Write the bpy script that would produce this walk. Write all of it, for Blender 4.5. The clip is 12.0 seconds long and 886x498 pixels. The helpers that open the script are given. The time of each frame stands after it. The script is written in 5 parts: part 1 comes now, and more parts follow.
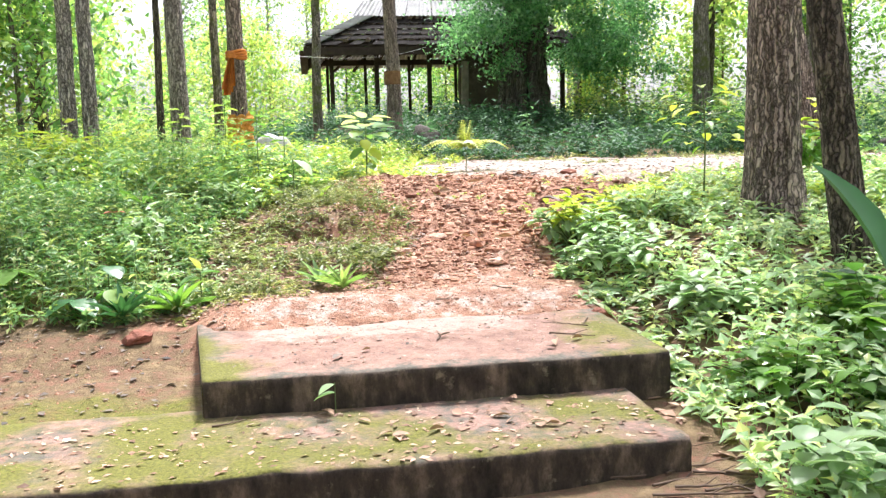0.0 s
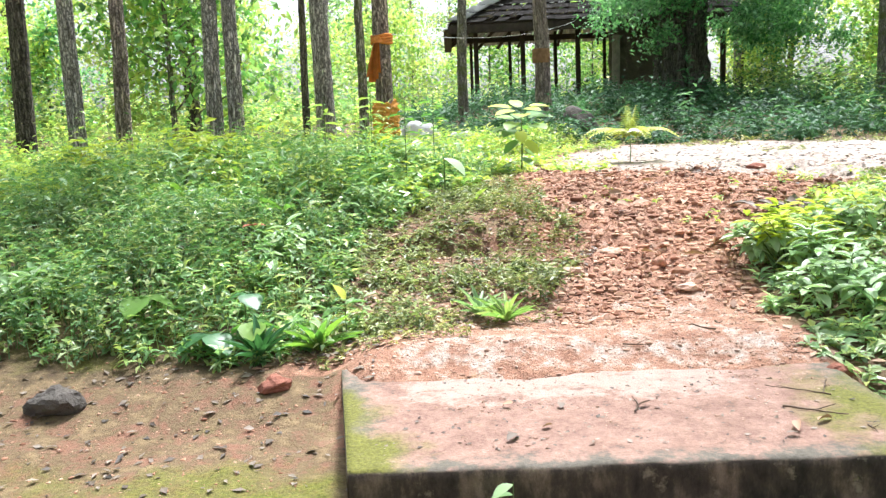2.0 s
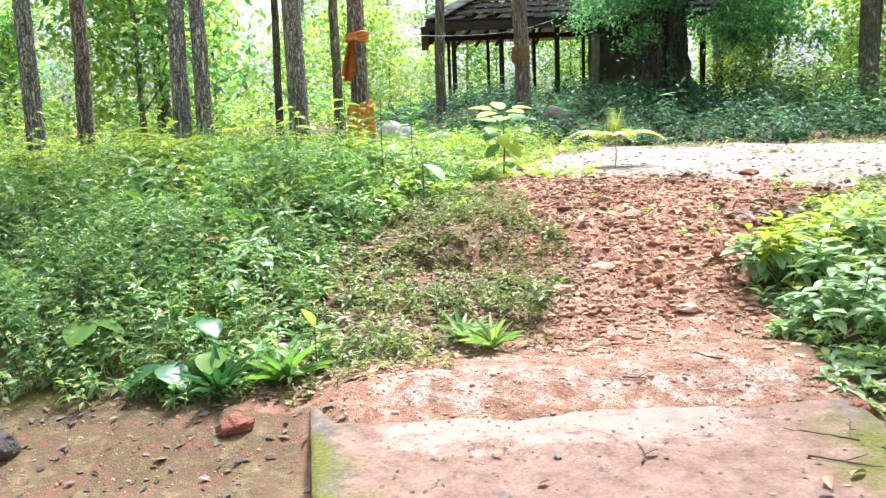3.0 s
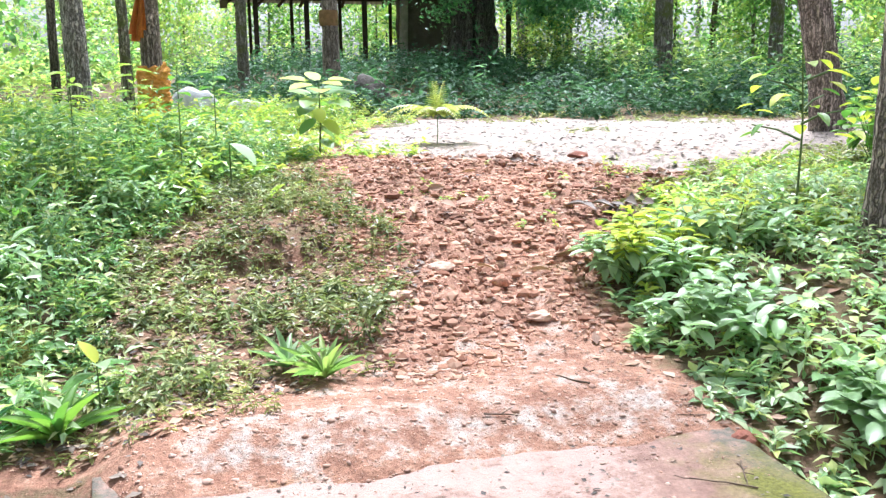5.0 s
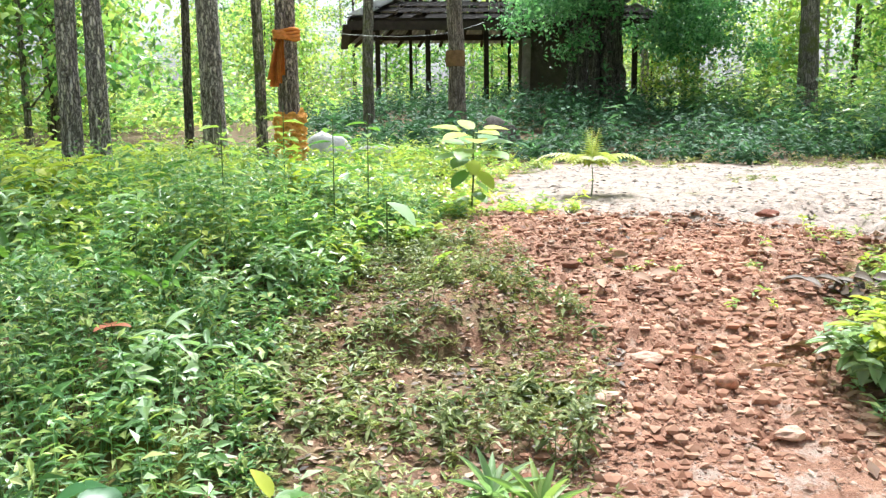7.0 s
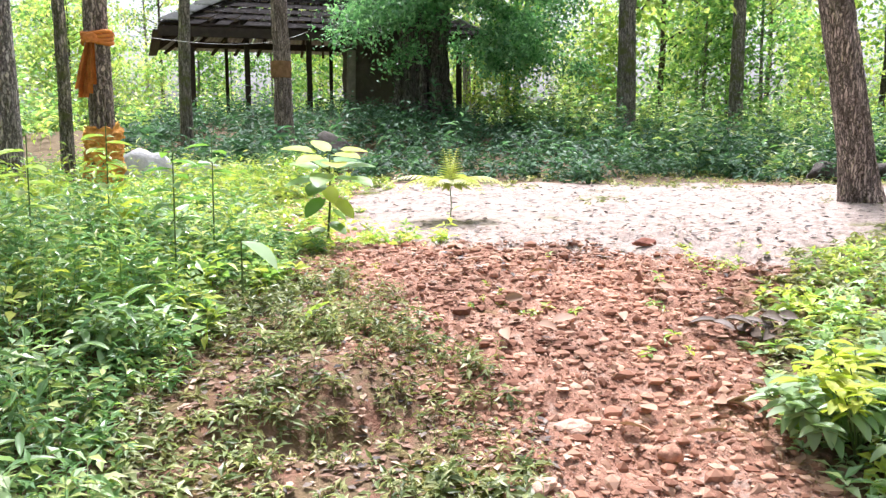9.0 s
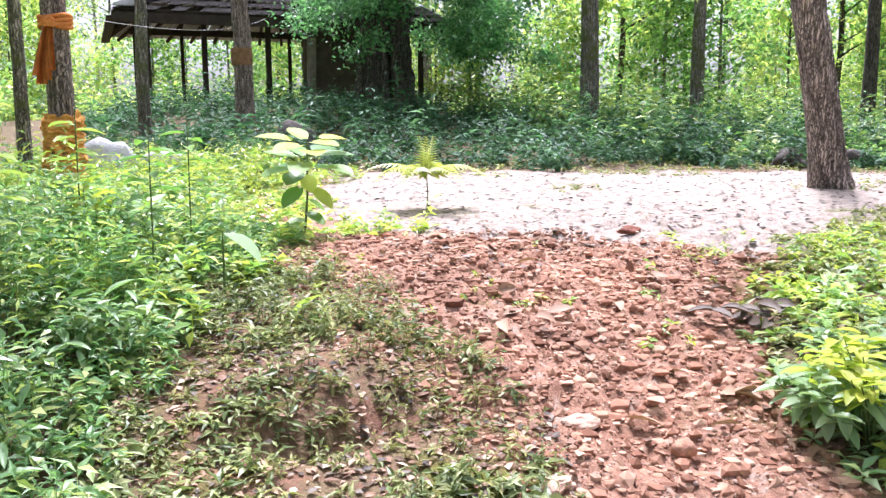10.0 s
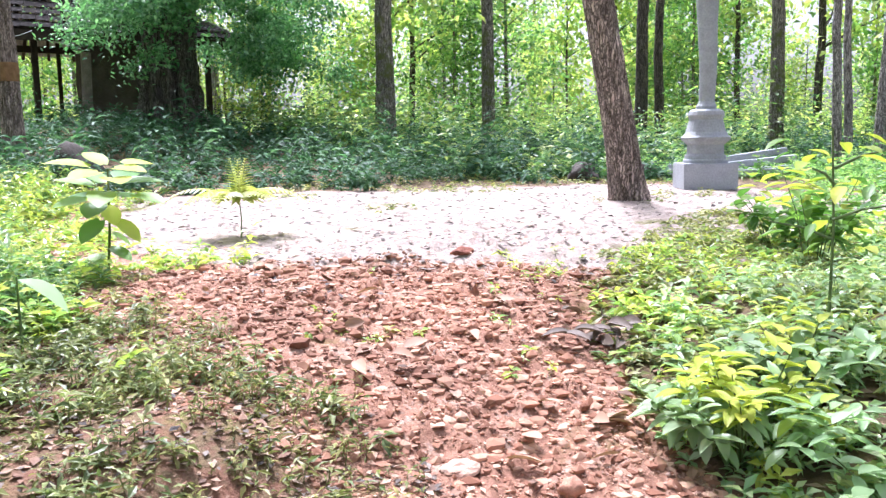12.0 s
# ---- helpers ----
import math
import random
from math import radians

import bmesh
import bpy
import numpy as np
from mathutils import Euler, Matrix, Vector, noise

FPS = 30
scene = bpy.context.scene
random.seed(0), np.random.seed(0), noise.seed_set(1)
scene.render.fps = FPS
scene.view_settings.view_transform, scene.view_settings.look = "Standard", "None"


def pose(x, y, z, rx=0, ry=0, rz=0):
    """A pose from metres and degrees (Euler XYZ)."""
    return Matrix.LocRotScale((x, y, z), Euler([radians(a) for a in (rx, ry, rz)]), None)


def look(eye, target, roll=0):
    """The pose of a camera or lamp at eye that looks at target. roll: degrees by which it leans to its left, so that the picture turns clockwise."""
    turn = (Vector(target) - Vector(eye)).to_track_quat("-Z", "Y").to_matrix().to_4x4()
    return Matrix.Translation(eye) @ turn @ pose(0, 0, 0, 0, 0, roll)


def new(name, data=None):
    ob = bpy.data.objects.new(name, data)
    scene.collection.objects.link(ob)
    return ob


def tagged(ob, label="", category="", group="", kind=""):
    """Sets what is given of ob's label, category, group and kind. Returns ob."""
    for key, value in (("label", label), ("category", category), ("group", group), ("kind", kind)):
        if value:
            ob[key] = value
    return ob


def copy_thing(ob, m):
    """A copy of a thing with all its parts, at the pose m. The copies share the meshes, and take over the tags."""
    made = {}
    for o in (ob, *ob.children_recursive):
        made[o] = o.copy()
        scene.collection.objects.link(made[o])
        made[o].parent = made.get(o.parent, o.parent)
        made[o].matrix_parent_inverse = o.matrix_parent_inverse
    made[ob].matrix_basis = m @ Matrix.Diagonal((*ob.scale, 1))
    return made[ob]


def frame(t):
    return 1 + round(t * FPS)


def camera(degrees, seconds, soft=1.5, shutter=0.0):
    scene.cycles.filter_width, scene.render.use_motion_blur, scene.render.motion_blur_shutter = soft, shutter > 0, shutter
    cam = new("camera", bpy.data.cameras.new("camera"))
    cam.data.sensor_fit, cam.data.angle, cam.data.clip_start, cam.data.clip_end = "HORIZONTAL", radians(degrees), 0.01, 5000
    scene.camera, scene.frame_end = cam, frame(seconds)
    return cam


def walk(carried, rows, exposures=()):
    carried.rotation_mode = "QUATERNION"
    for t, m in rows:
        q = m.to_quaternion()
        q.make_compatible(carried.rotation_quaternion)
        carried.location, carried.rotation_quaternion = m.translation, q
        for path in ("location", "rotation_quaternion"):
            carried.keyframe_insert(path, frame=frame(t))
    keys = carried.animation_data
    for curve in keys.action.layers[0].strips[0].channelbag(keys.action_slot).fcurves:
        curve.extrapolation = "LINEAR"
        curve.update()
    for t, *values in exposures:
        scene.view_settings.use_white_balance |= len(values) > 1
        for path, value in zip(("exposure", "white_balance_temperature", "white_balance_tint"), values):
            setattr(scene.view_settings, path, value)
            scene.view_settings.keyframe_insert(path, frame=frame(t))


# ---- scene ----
cam = camera(55.0, 12.0, soft=1.4)
PATH = [
    (0, (-0.685, -0.348, 1.313), (-0.385, 1.615, 1.081), -1.6),
    (0.5, (-0.677, -0.129, 1.343), (-0.386, 1.834, 1.1), -1.8),
    (1, (-0.694, 0.109, 1.381), (-0.44, 2.076, 1.126), -1.9),
    (1.5, (-0.732, 0.351, 1.412), (-0.609, 2.329, 1.14), -2.1),
    (2, (-0.791, 0.581, 1.516), (-0.817, 2.561, 1.236), -2.4),
    (2.5, (-0.821, 0.798, 1.565), (-0.866, 2.777, 1.283), -2.4),
    (3, (-0.808, 1.033, 1.572), (-0.78, 3.012, 1.284), -2.2),
    (3.5, (-0.765, 1.251, 1.619), (-0.636, 3.225, 1.32), -2.0),
    (3.7, (-0.77, 1.332, 1.629), (-0.596, 3.301, 1.325), -1.8),
    (5.3, (-0.887, 1.946, 1.661), (-0.392, 3.839, 1.247), -0.4),
    (5.5, (-0.9, 2.057, 1.654), (-0.456, 3.957, 1.216), -0.6),
    (6, (-0.931, 2.271, 1.692), (-0.634, 4.195, 1.237), -1.3),
    (6.5, (-1.032, 2.446, 1.734), (-0.811, 4.392, 1.332), -1.1),
    (7, (-1.182, 2.643, 1.774), (-0.937, 4.606, 1.479), -0.8),
    (7.5, (-1.243, 2.862, 1.765), (-0.908, 4.816, 1.505), -0.6),
    (7.7, (-1.251, 2.964, 1.76), (-0.856, 4.908, 1.504), -0.6),
    (9.3, (-1.416, 3.524, 1.859), (-0.699, 5.37, 1.581), -0.2),
    (9.5, (-1.446, 3.538, 1.857), (-0.7, 5.372, 1.575), -0.3),
    (10, (-1.488, 3.697, 1.832), (-0.73, 5.524, 1.535), -0.3),
    (10.5, (-1.524, 3.857, 1.804), (-0.861, 5.717, 1.487), -0.4),
    (11, (-1.548, 3.958, 1.816), (-0.828, 5.797, 1.497), -0.4),
    (11.5, (-1.518, 4.097, 1.826), (-0.573, 5.834, 1.525), -0.8),
    (12, (-1.559, 4.138, 1.854), (-0.377, 5.73, 1.591), -1.0),
]
EXPOSURES = [(0, 1.55, 6100, 18), (2.5, 1.50, 5850, 12), (5.5, 1.47, 5450, 16), (6.6, 1.42, 5300, 9), (7.1, 1.30, 6050, 11), (7.7, 1.30, 6350, 15), (9.3, 1.36, 5800, 24), (12, 1.52, 5550, 27)]
walk(cam, [(t, look(eye, target, roll)) for t, eye, target, roll in PATH], EXPOSURES)

# ---- world and sun: bright overcast over an open forest canopy ----
SUN_ELEVATION, SUN_AZIMUTH = 62.0, 20.0
world = bpy.data.worlds.new("world")
scene.world = world
world.use_nodes = True
wn = world.node_tree.nodes
sky = wn.new("ShaderNodeTexSky")
sky.sky_type = "NISHITA"
sky.sun_disc = False
sky.sun_elevation = radians(SUN_ELEVATION)
sky.sun_rotation = radians(SUN_AZIMUTH)
sky.dust_density, sky.air_density = 6.0, 1.0
pale = wn.new("ShaderNodeHueSaturation")
pale.inputs["Saturation"].default_value = 0.25
world.node_tree.links.new(sky.outputs["Color"], pale.inputs["Color"])
world.node_tree.links.new(pale.outputs["Color"], wn["Background"].inputs["Color"])
wn["Background"].inputs["Strength"].default_value = 0.12
sun = new("sun", bpy.data.lights.new("sun", "SUN"))
sun.data.energy, sun.data.angle, sun.data.color = 3.5, radians(10), (1.0, 0.96, 0.88)
sa, se = radians(SUN_AZIMUTH), radians(SUN_ELEVATION)
sun.matrix_world = look((0, 0, 30), (-math.sin(sa) * math.cos(se) * 10, -math.cos(sa) * math.cos(se) * 10, 30 - math.sin(se) * 10))

# ---- materials ----
rng = np.random.default_rng(7)


def material(name, rough=0.8):
    m = bpy.data.materials.new(name)
    m.use_nodes = True
    p = m.node_tree.nodes["Principled BSDF"]
    p.inputs["Roughness"].default_value = rough
    p.inputs["Specular IOR Level"].default_value = 0.3
    return m, m.node_tree.nodes, m.node_tree.links, p


def coords(n, l, scale=(1, 1, 1), kind="Object"):
    tc, mp = n.new("ShaderNodeTexCoord"), n.new("ShaderNodeMapping")
    mp.inputs["Scale"].default_value = scale
    l.new(tc.outputs[kind], mp.inputs["Vector"])
    return mp.outputs["Vector"]


def tex_noise(n, l, vec, scale, detail=6.0, rough=0.6):
    t = n.new("ShaderNodeTexNoise")
    t.inputs["Scale"].default_value, t.inputs["Detail"].default_value, t.inputs["Roughness"].default_value = scale, detail, rough
    l.new(vec, t.inputs["Vector"])
    return t.outputs["Fac"]


def ramp(n, l, fac, stops):
    r = n.new("ShaderNodeValToRGB")
    while len(r.color_ramp.elements) < len(stops):
        r.color_ramp.elements.new(0.5)
    for e, (at, c) in zip(r.color_ramp.elements, stops):
        e.position, e.color = at, (c if isinstance(c, tuple) else (c, c, c)) + (1,)
    l.new(fac, r.inputs["Fac"])
    return r.outputs["Color"]


def mix(n, l, fac, a, b, how="MIX"):
    m = n.new("ShaderNodeMix")
    m.data_type, m.blend_type = "RGBA", how
    for sock, v in ((m.inputs["Factor"], fac), (m.inputs[6], a), (m.inputs[7], b)):
        if isinstance(v, (int, float)):
            sock.default_value = v
        elif isinstance(v, tuple):
            sock.default_value = v + (1,)
        else:
            l.new(v, sock)
    return m.outputs[2]


def bump(n, l, height, p, strength=0.5, distance=0.02):
    b = n.new("ShaderNodeBump")
    b.inputs["Strength"].default_value, b.inputs["Distance"].default_value = strength, distance
    l.new(height, b.inputs["Height"])
    l.new(b.outputs["Normal"], p.inputs["Normal"])


def leaf_material(name, colours, gloss=0.35, through_light=0.35, island=True):
    """Foliage: colour varies leaf by leaf, light passes through, the skin has some gloss."""
    m, n, l, p = material(name, gloss)
    if island:
        r = n.new("ShaderNodeNewGeometry").outputs["Random Per Island"]
    else:
        r = n.new("ShaderNodeObjectInfo").outputs["Random"]
    stops = [(i / max(1, len(colours) - 1), c) for i, c in enumerate(colours)]
    base = ramp(n, l, r, stops)
    vec = coords(n, l)
    blotch = tex_noise(n, l, vec, 1.3, 3)
    base = mix(n, l, 1.0, base, ramp(n, l, blotch, [(0.3, 0.6), (0.7, 1.25)]), "MULTIPLY")
    l.new(base, p.inputs["Base Color"])
    tr = n.new("ShaderNodeBsdfTranslucent")
    warm = mix(n, l, 1.0, base, (1.15, 1.3, 0.75), "MULTIPLY")
    l.new(warm, tr.inputs["Color"])
    ms = n.new("ShaderNodeMixShader")
    ms.inputs["Fac"].default_value = through_light
    l.new(p.outputs["BSDF"], ms.inputs[1])
    l.new(tr.outputs["BSDF"], ms.inputs[2])
    l.new(ms.outputs["Shader"], n["Material Output"].inputs["Surface"])
    return m


def bark_material(name, dark, light, moss=0.0, scale=26.0):
    m, n, l, p = material(name, 0.9)
    vec = coords(n, l, (1, 1, 0.16))
    ridge = tex_noise(n, l, vec, scale, 8, 0.65)
    col = ramp(n, l, ridge, [(0.35, dark), (0.5, tuple((a + b) / 2 for a, b in zip(dark, light))), (0.68, light)])
    big = tex_noise(n, l, coords(n, l), 1.7, 4)
    col = mix(n, l, 1.0, col, ramp(n, l, big, [(0.3, 0.7), (0.7, 1.25)]), "MULTIPLY")
    warp = n.new("ShaderNodeVectorMath")
    warp.operation = "MULTIPLY_ADD"
    drift = n.new("ShaderNodeTexNoise")
    drift.inputs["Scale"].default_value = 16.0
    drift.inputs["Detail"].default_value = 6.0
    l.new(coords(n, l), drift.inputs["Vector"])
    l.new(drift.outputs["Color"], warp.inputs[0])
    warp.inputs[1].default_value = (0.075, 0.075, 0.06)
    l.new(coords(n, l, (1, 1, 0.11)), warp.inputs[2])
    plates = n.new("ShaderNodeTexVoronoi")
    plates.feature = "DISTANCE_TO_EDGE"
    plates.inputs["Scale"].default_value = scale * 1.15
    l.new(warp.outputs[0], plates.inputs["Vector"])
    crack = ramp(n, l, plates.outputs["Distance"], [(0.0, 0.12), (0.09, 0.5), (0.22, 1.0)])
    flake = ramp(n, l, tex_noise(n, l, coords(n, l, (1, 1, 0.5)), 42.0, 4, 0.6), [(0.35, 0.65), (0.6, 1.1)])
    col = mix(n, l, 0.85, col, crack, "MULTIPLY")
    col = mix(n, l, 0.7, col, flake, "MULTIPLY")
    ridge = mix(n, l, 0.7, ridge, crack)
    if moss:
        patch = ramp(n, l, tex_noise(n, l, coords(n, l), 2.6, 5), [(0.62 - moss, 0.0), (0.75 - moss, 1.0)])
        col = mix(n, l, patch, col, (0.14, 0.16, 0.05))
    l.new(col, p.inputs["Base Color"])
    bump(n, l, ridge, p, 1.0, 0.045)
    return m


def plain(name, colour, rough=0.8, vary=0.25, scale=6.0, bumps=0.3, distance=0.01, metal=0.0):
    m, n, l, p = material(name, rough)
    vec = coords(n, l)
    a, b = tex_noise(n, l, vec, scale, 6), tex_noise(n, l, vec, scale * 7, 4)
    lo, hi = tuple(c * (1 - vary) for c in colour), tuple(min(1, c * (1 + vary)) for c in colour)
    col = ramp(n, l, a, [(0.3, lo), (0.7, hi)])
    col = mix(n, l, 1.0, col, ramp(n, l, b, [(0.3, 0.85), (0.7, 1.12)]), "MULTIPLY")
    l.new(col, p.inputs["Base Color"])
    p.inputs["Metallic"].default_value = metal
    bump(n, l, b, p, bumps, distance)
    return m


def spread(n, l, value):
    """Turns weight + 2.4 * noise into a patchy cover: half covered at weight 0.5."""
    r = n.new("ShaderNodeMapRange")
    r.inputs["From Min"].default_value, r.inputs["From Max"].default_value = 1.5, 1.9
    l.new(value, r.inputs["Value"])
    return r.outputs["Result"]


def ground_material():
    """Red laterite, pale sand and gravel, moss and leaf litter, blended by the painted zones."""
    m, n, l, p = material("forest_ground", 0.95)
    vec = coords(n, l)
    zone = n.new("ShaderNodeVertexColor")
    zone.layer_name = "zone"
    sep = n.new("ShaderNodeSeparateColor")
    l.new(zone.outputs["Color"], sep.inputs["Color"])
    coarse, mid, fine = tex_noise(n, l, vec, 1.6, 5), tex_noise(n, l, vec, 9, 6, 0.7), tex_noise(n, l, vec, 48, 5, 0.7)
    soil = ramp(n, l, mid, [(0.3, (0.165, 0.078, 0.048)), (0.5, (0.29, 0.155, 0.10)), (0.7, (0.42, 0.265, 0.185))])
    soil = mix(n, l, 1.0, soil, ramp(n, l, fine, [(0.3, 0.7), (0.65, 1.2)]), "MULTIPLY")
    sand = ramp(n, l, mid, [(0.3, (0.21, 0.158, 0.125)), (0.7, (0.43, 0.372, 0.32))])
    sand = mix(n, l, 1.0, sand, ramp(n, l, fine, [(0.32, 0.75), (0.6, 1.1)]), "MULTIPLY")
    moss = ramp(n, l, fine, [(0.3, (0.05, 0.06, 0.010)), (0.7, (0.18, 0.18, 0.03))])
    litter = ramp(n, l, mid, [(0.3, (0.045, 0.032, 0.02)), (0.5, (0.12, 0.085, 0.045)), (0.7, (0.24, 0.17, 0.09))])

    def broken(weight, noise_fac):
        a = n.new("ShaderNodeMath")
        a.operation = "MULTIPLY_ADD"
        l.new(noise_fac, a.inputs[0])
        a.inputs[1].default_value = 2.4
        l.new(weight, a.inputs[2])
        return spread(n, l, a.outputs[0])

    col = mix(n, l, broken(sep.outputs["Red"], mid), soil, sand)
    col = mix(n, l, broken(sep.outputs["Blue"], mid), col, litter)
    col = mix(n, l, broken(sep.outputs["Green"], coarse), col, moss)
    l.new(col, p.inputs["Base Color"])
    h = mix(n, l, 0.5, mid, fine)
    bump(n, l, h, p, 0.9, 0.03)
    return m


def slab_material():
    """Old concrete: grey and worn, soil trodden over the middle of the top, moss along the edges, black stains on the risers."""
    m, n, l, p = material("mossy_concrete", 0.9)
    vec = coords(n, l)
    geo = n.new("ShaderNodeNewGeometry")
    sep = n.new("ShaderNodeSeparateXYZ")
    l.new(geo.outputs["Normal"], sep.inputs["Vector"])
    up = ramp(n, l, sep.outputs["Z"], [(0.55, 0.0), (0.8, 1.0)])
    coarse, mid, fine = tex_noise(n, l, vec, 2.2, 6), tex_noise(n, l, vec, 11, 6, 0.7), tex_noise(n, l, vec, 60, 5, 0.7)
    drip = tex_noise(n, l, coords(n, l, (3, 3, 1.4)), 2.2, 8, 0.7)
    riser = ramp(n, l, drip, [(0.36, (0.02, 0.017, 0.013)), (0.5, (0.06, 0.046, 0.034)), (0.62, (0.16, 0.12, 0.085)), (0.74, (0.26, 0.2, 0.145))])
    grey = ramp(n, l, mid, [(0.3, (0.075, 0.07, 0.055)), (0.7, (0.19, 0.165, 0.13))])
    soil = ramp(n, l, mid, [(0.3, (0.14, 0.078, 0.056)), (0.7, (0.29, 0.185, 0.145))])
    soil = mix(n, l, 1.0, soil, ramp(n, l, fine, [(0.3, 0.75), (0.65, 1.15)]), "MULTIPLY")
    moss = ramp(n, l, fine, [(0.3, (0.05, 0.055, 0.010)), (0.7, (0.17, 0.165, 0.03))])
    zone = n.new("ShaderNodeVertexColor")
    zone.layer_name = "zone"
    zs = n.new("ShaderNodeSeparateColor")
    l.new(zone.outputs["Color"], zs.inputs["Color"])

    def broken(weight, noise_fac):
        a = n.new("ShaderNodeMath")
        a.operation = "MULTIPLY_ADD"
        l.new(noise_fac, a.inputs[0])
        a.inputs[1].default_value = 2.4
        l.new(weight, a.inputs[2])
        return spread(n, l, a.outputs[0])

    top = mix(n, l, broken(zs.outputs["Red"], mid), grey, soil)
    top = mix(n, l, broken(zs.outputs["Green"], coarse), top, moss)
    top = mix(n, l, broken(zs.outputs["Blue"], mid), top, mix(n, l, mid, (0.21, 0.135, 0.105), (0.38, 0.285, 0.24)))
    lichen = ramp(n, l, tex_noise(n, l, vec, 7.0, 5, 0.7), [(0.60, 0.0), (0.68, 0.75)])
    riser = mix(n, l, lichen, riser, (0.24, 0.20, 0.14))
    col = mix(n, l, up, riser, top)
    l.new(col, p.inputs["Base Color"])
    bump(n, l, mix(n, l, 0.5, mid, fine), p, 0.8, 0.015)
    return m


MAT_GROUND = ground_material()
MAT_SLAB = slab_material()
MAT_BARK_GREY = bark_material("grey_bark", (0.30, 0.26, 0.235), (0.80, 0.735, 0.69))
MAT_BARK_RED = bark_material("reddish_bark", (0.20, 0.15, 0.12), (0.68, 0.555, 0.48))
MAT_BARK_DARK = bark_material("dark_bark", (0.06, 0.05, 0.04), (0.30, 0.25, 0.20))
MAT_BARK_FIG = bark_material("fig_bark", (0.06, 0.05, 0.04), (0.36, 0.32, 0.28))
MAT_BARK_MOSS = bark_material("mossy_bark", (0.17, 0.155, 0.12), (0.58, 0.52, 0.43), moss=0.12)
GREENS = [(0.082, 0.179, 0.064), (0.147, 0.282, 0.095), (0.228, 0.384, 0.148), (0.180, 0.333, 0.170), (0.360, 0.461, 0.128), (0.490, 0.538, 0.234)]
MAT_HERB = leaf_material("herb_leaf", GREENS, 0.36, 0.38)
MAT_HERB_PALE = leaf_material("pale_herb_leaf", [(0.24, 0.39, 0.19), (0.39, 0.55, 0.29), (0.56, 0.66, 0.42), (0.60, 0.64, 0.22)], 0.25, 0.35)
MAT_YELLOW = leaf_material("young_yellow_leaf", [(0.415, 0.510, 0.090), (0.583, 0.605, 0.128), (0.307, 0.457, 0.102), (0.246, 0.403, 0.128)], 0.3, 0.4)
MAT_YELLOW_DULL = leaf_material("dull_weed_leaf", [(0.13, 0.16, 0.05), (0.26, 0.27, 0.09), (0.40, 0.38, 0.14), (0.16, 0.24, 0.09)], 0.45, 0.3)
MAT_SLOPE = leaf_material("slope_herb_leaf", [(0.09, 0.13, 0.05), (0.19, 0.24, 0.09), (0.31, 0.36, 0.15), (0.42, 0.43, 0.21)], 0.4, 0.3)
MAT_CROWN = leaf_material("tree_leaf", [(0.085, 0.200, 0.065), (0.171, 0.344, 0.119), (0.289, 0.473, 0.159), (0.461, 0.616, 0.184)], 0.35, 0.5)
# Paler, yellower tree leaves: the sunlight on them is put into the colour.
MAT_CROWN_SUNLIT = leaf_material("sunlit_tree_leaf", [(0.191, 0.364, 0.123), (0.380, 0.530, 0.155), (0.602, 0.671, 0.186), (0.680, 0.677, 0.278)], 0.35, 0.5)
# Canopy shade over the shrubs is put into this dark leaf colour.
MAT_SHRUB_SHADED = leaf_material("shaded_shrub_leaf", [(0.035, 0.085, 0.045), (0.06, 0.145, 0.075), (0.13, 0.24, 0.14)], 0.6, 0.3)
MAT_SHRUB_PALE = leaf_material("mound_shrub_leaf", [(0.06, 0.15, 0.08), (0.11, 0.24, 0.13), (0.20, 0.34, 0.20)], 0.5, 0.35)
MAT_CROWN_DARK = leaf_material("banyan_leaf", [(0.08, 0.21, 0.10), (0.165, 0.37, 0.175), (0.33, 0.56, 0.30)], 0.38, 0.5)
MAT_DEAD = leaf_material("dead_leaf", [(0.125, 0.072, 0.046), (0.275, 0.156, 0.098), (0.400, 0.258, 0.172), (0.525, 0.408, 0.299)], 0.7, 0.1)
MAT_DEAD_DARK = leaf_material("wet_dead_leaf", [(0.03, 0.024, 0.019), (0.08, 0.06, 0.045), (0.16, 0.125, 0.095), (0.24, 0.20, 0.16)], 0.6, 0.05)
MAT_STEM = plain("green_stem", (0.10, 0.15, 0.05), 0.6)
MAT_TWIG = plain("dead_twig", (0.12, 0.085, 0.06), 0.9)
MAT_CLOD = plain("laterite_clod", (0.44, 0.235, 0.155), 0.95, 0.35, 14, 0.8, 0.01)
MAT_CLODS = leaf_material("crumbled_laterite", [(0.175, 0.078, 0.045), (0.32, 0.160, 0.10), (0.42, 0.235, 0.152), (0.53, 0.35, 0.245)], 0.95, 0.0)
MAT_GRAVEL = leaf_material("pinkish_gravel", [(0.25, 0.145, 0.10), (0.36, 0.235, 0.175), (0.46, 0.335, 0.265)], 0.95, 0.0)
MAT_ROCK_TAN = plain("pinkish_stone", (0.52, 0.34, 0.25), 0.9, 0.2, 9, 0.6, 0.01)
MAT_BRICK = plain("broken_brick", (0.22, 0.085, 0.055), 0.9, 0.3, 12, 0.7, 0.01)
MAT_BOULDER = plain("dark_boulder", (0.085, 0.075, 0.065), 0.95, 0.4, 4, 0.8, 0.03)
MAT_WHITE_STONE = plain("pale_boulder", (0.55, 0.55, 0.55), 0.9, 0.25, 5, 0.6, 0.02)
MAT_ORANGE = plain("orange_cloth", (0.60, 0.21, 0.045), 0.85, 0.2, 10, 0.4, 0.01)
MAT_ORANGE_NET = plain("faded_orange_cloth", (0.66, 0.32, 0.07), 0.85, 0.35, 14, 0.7, 0.02)
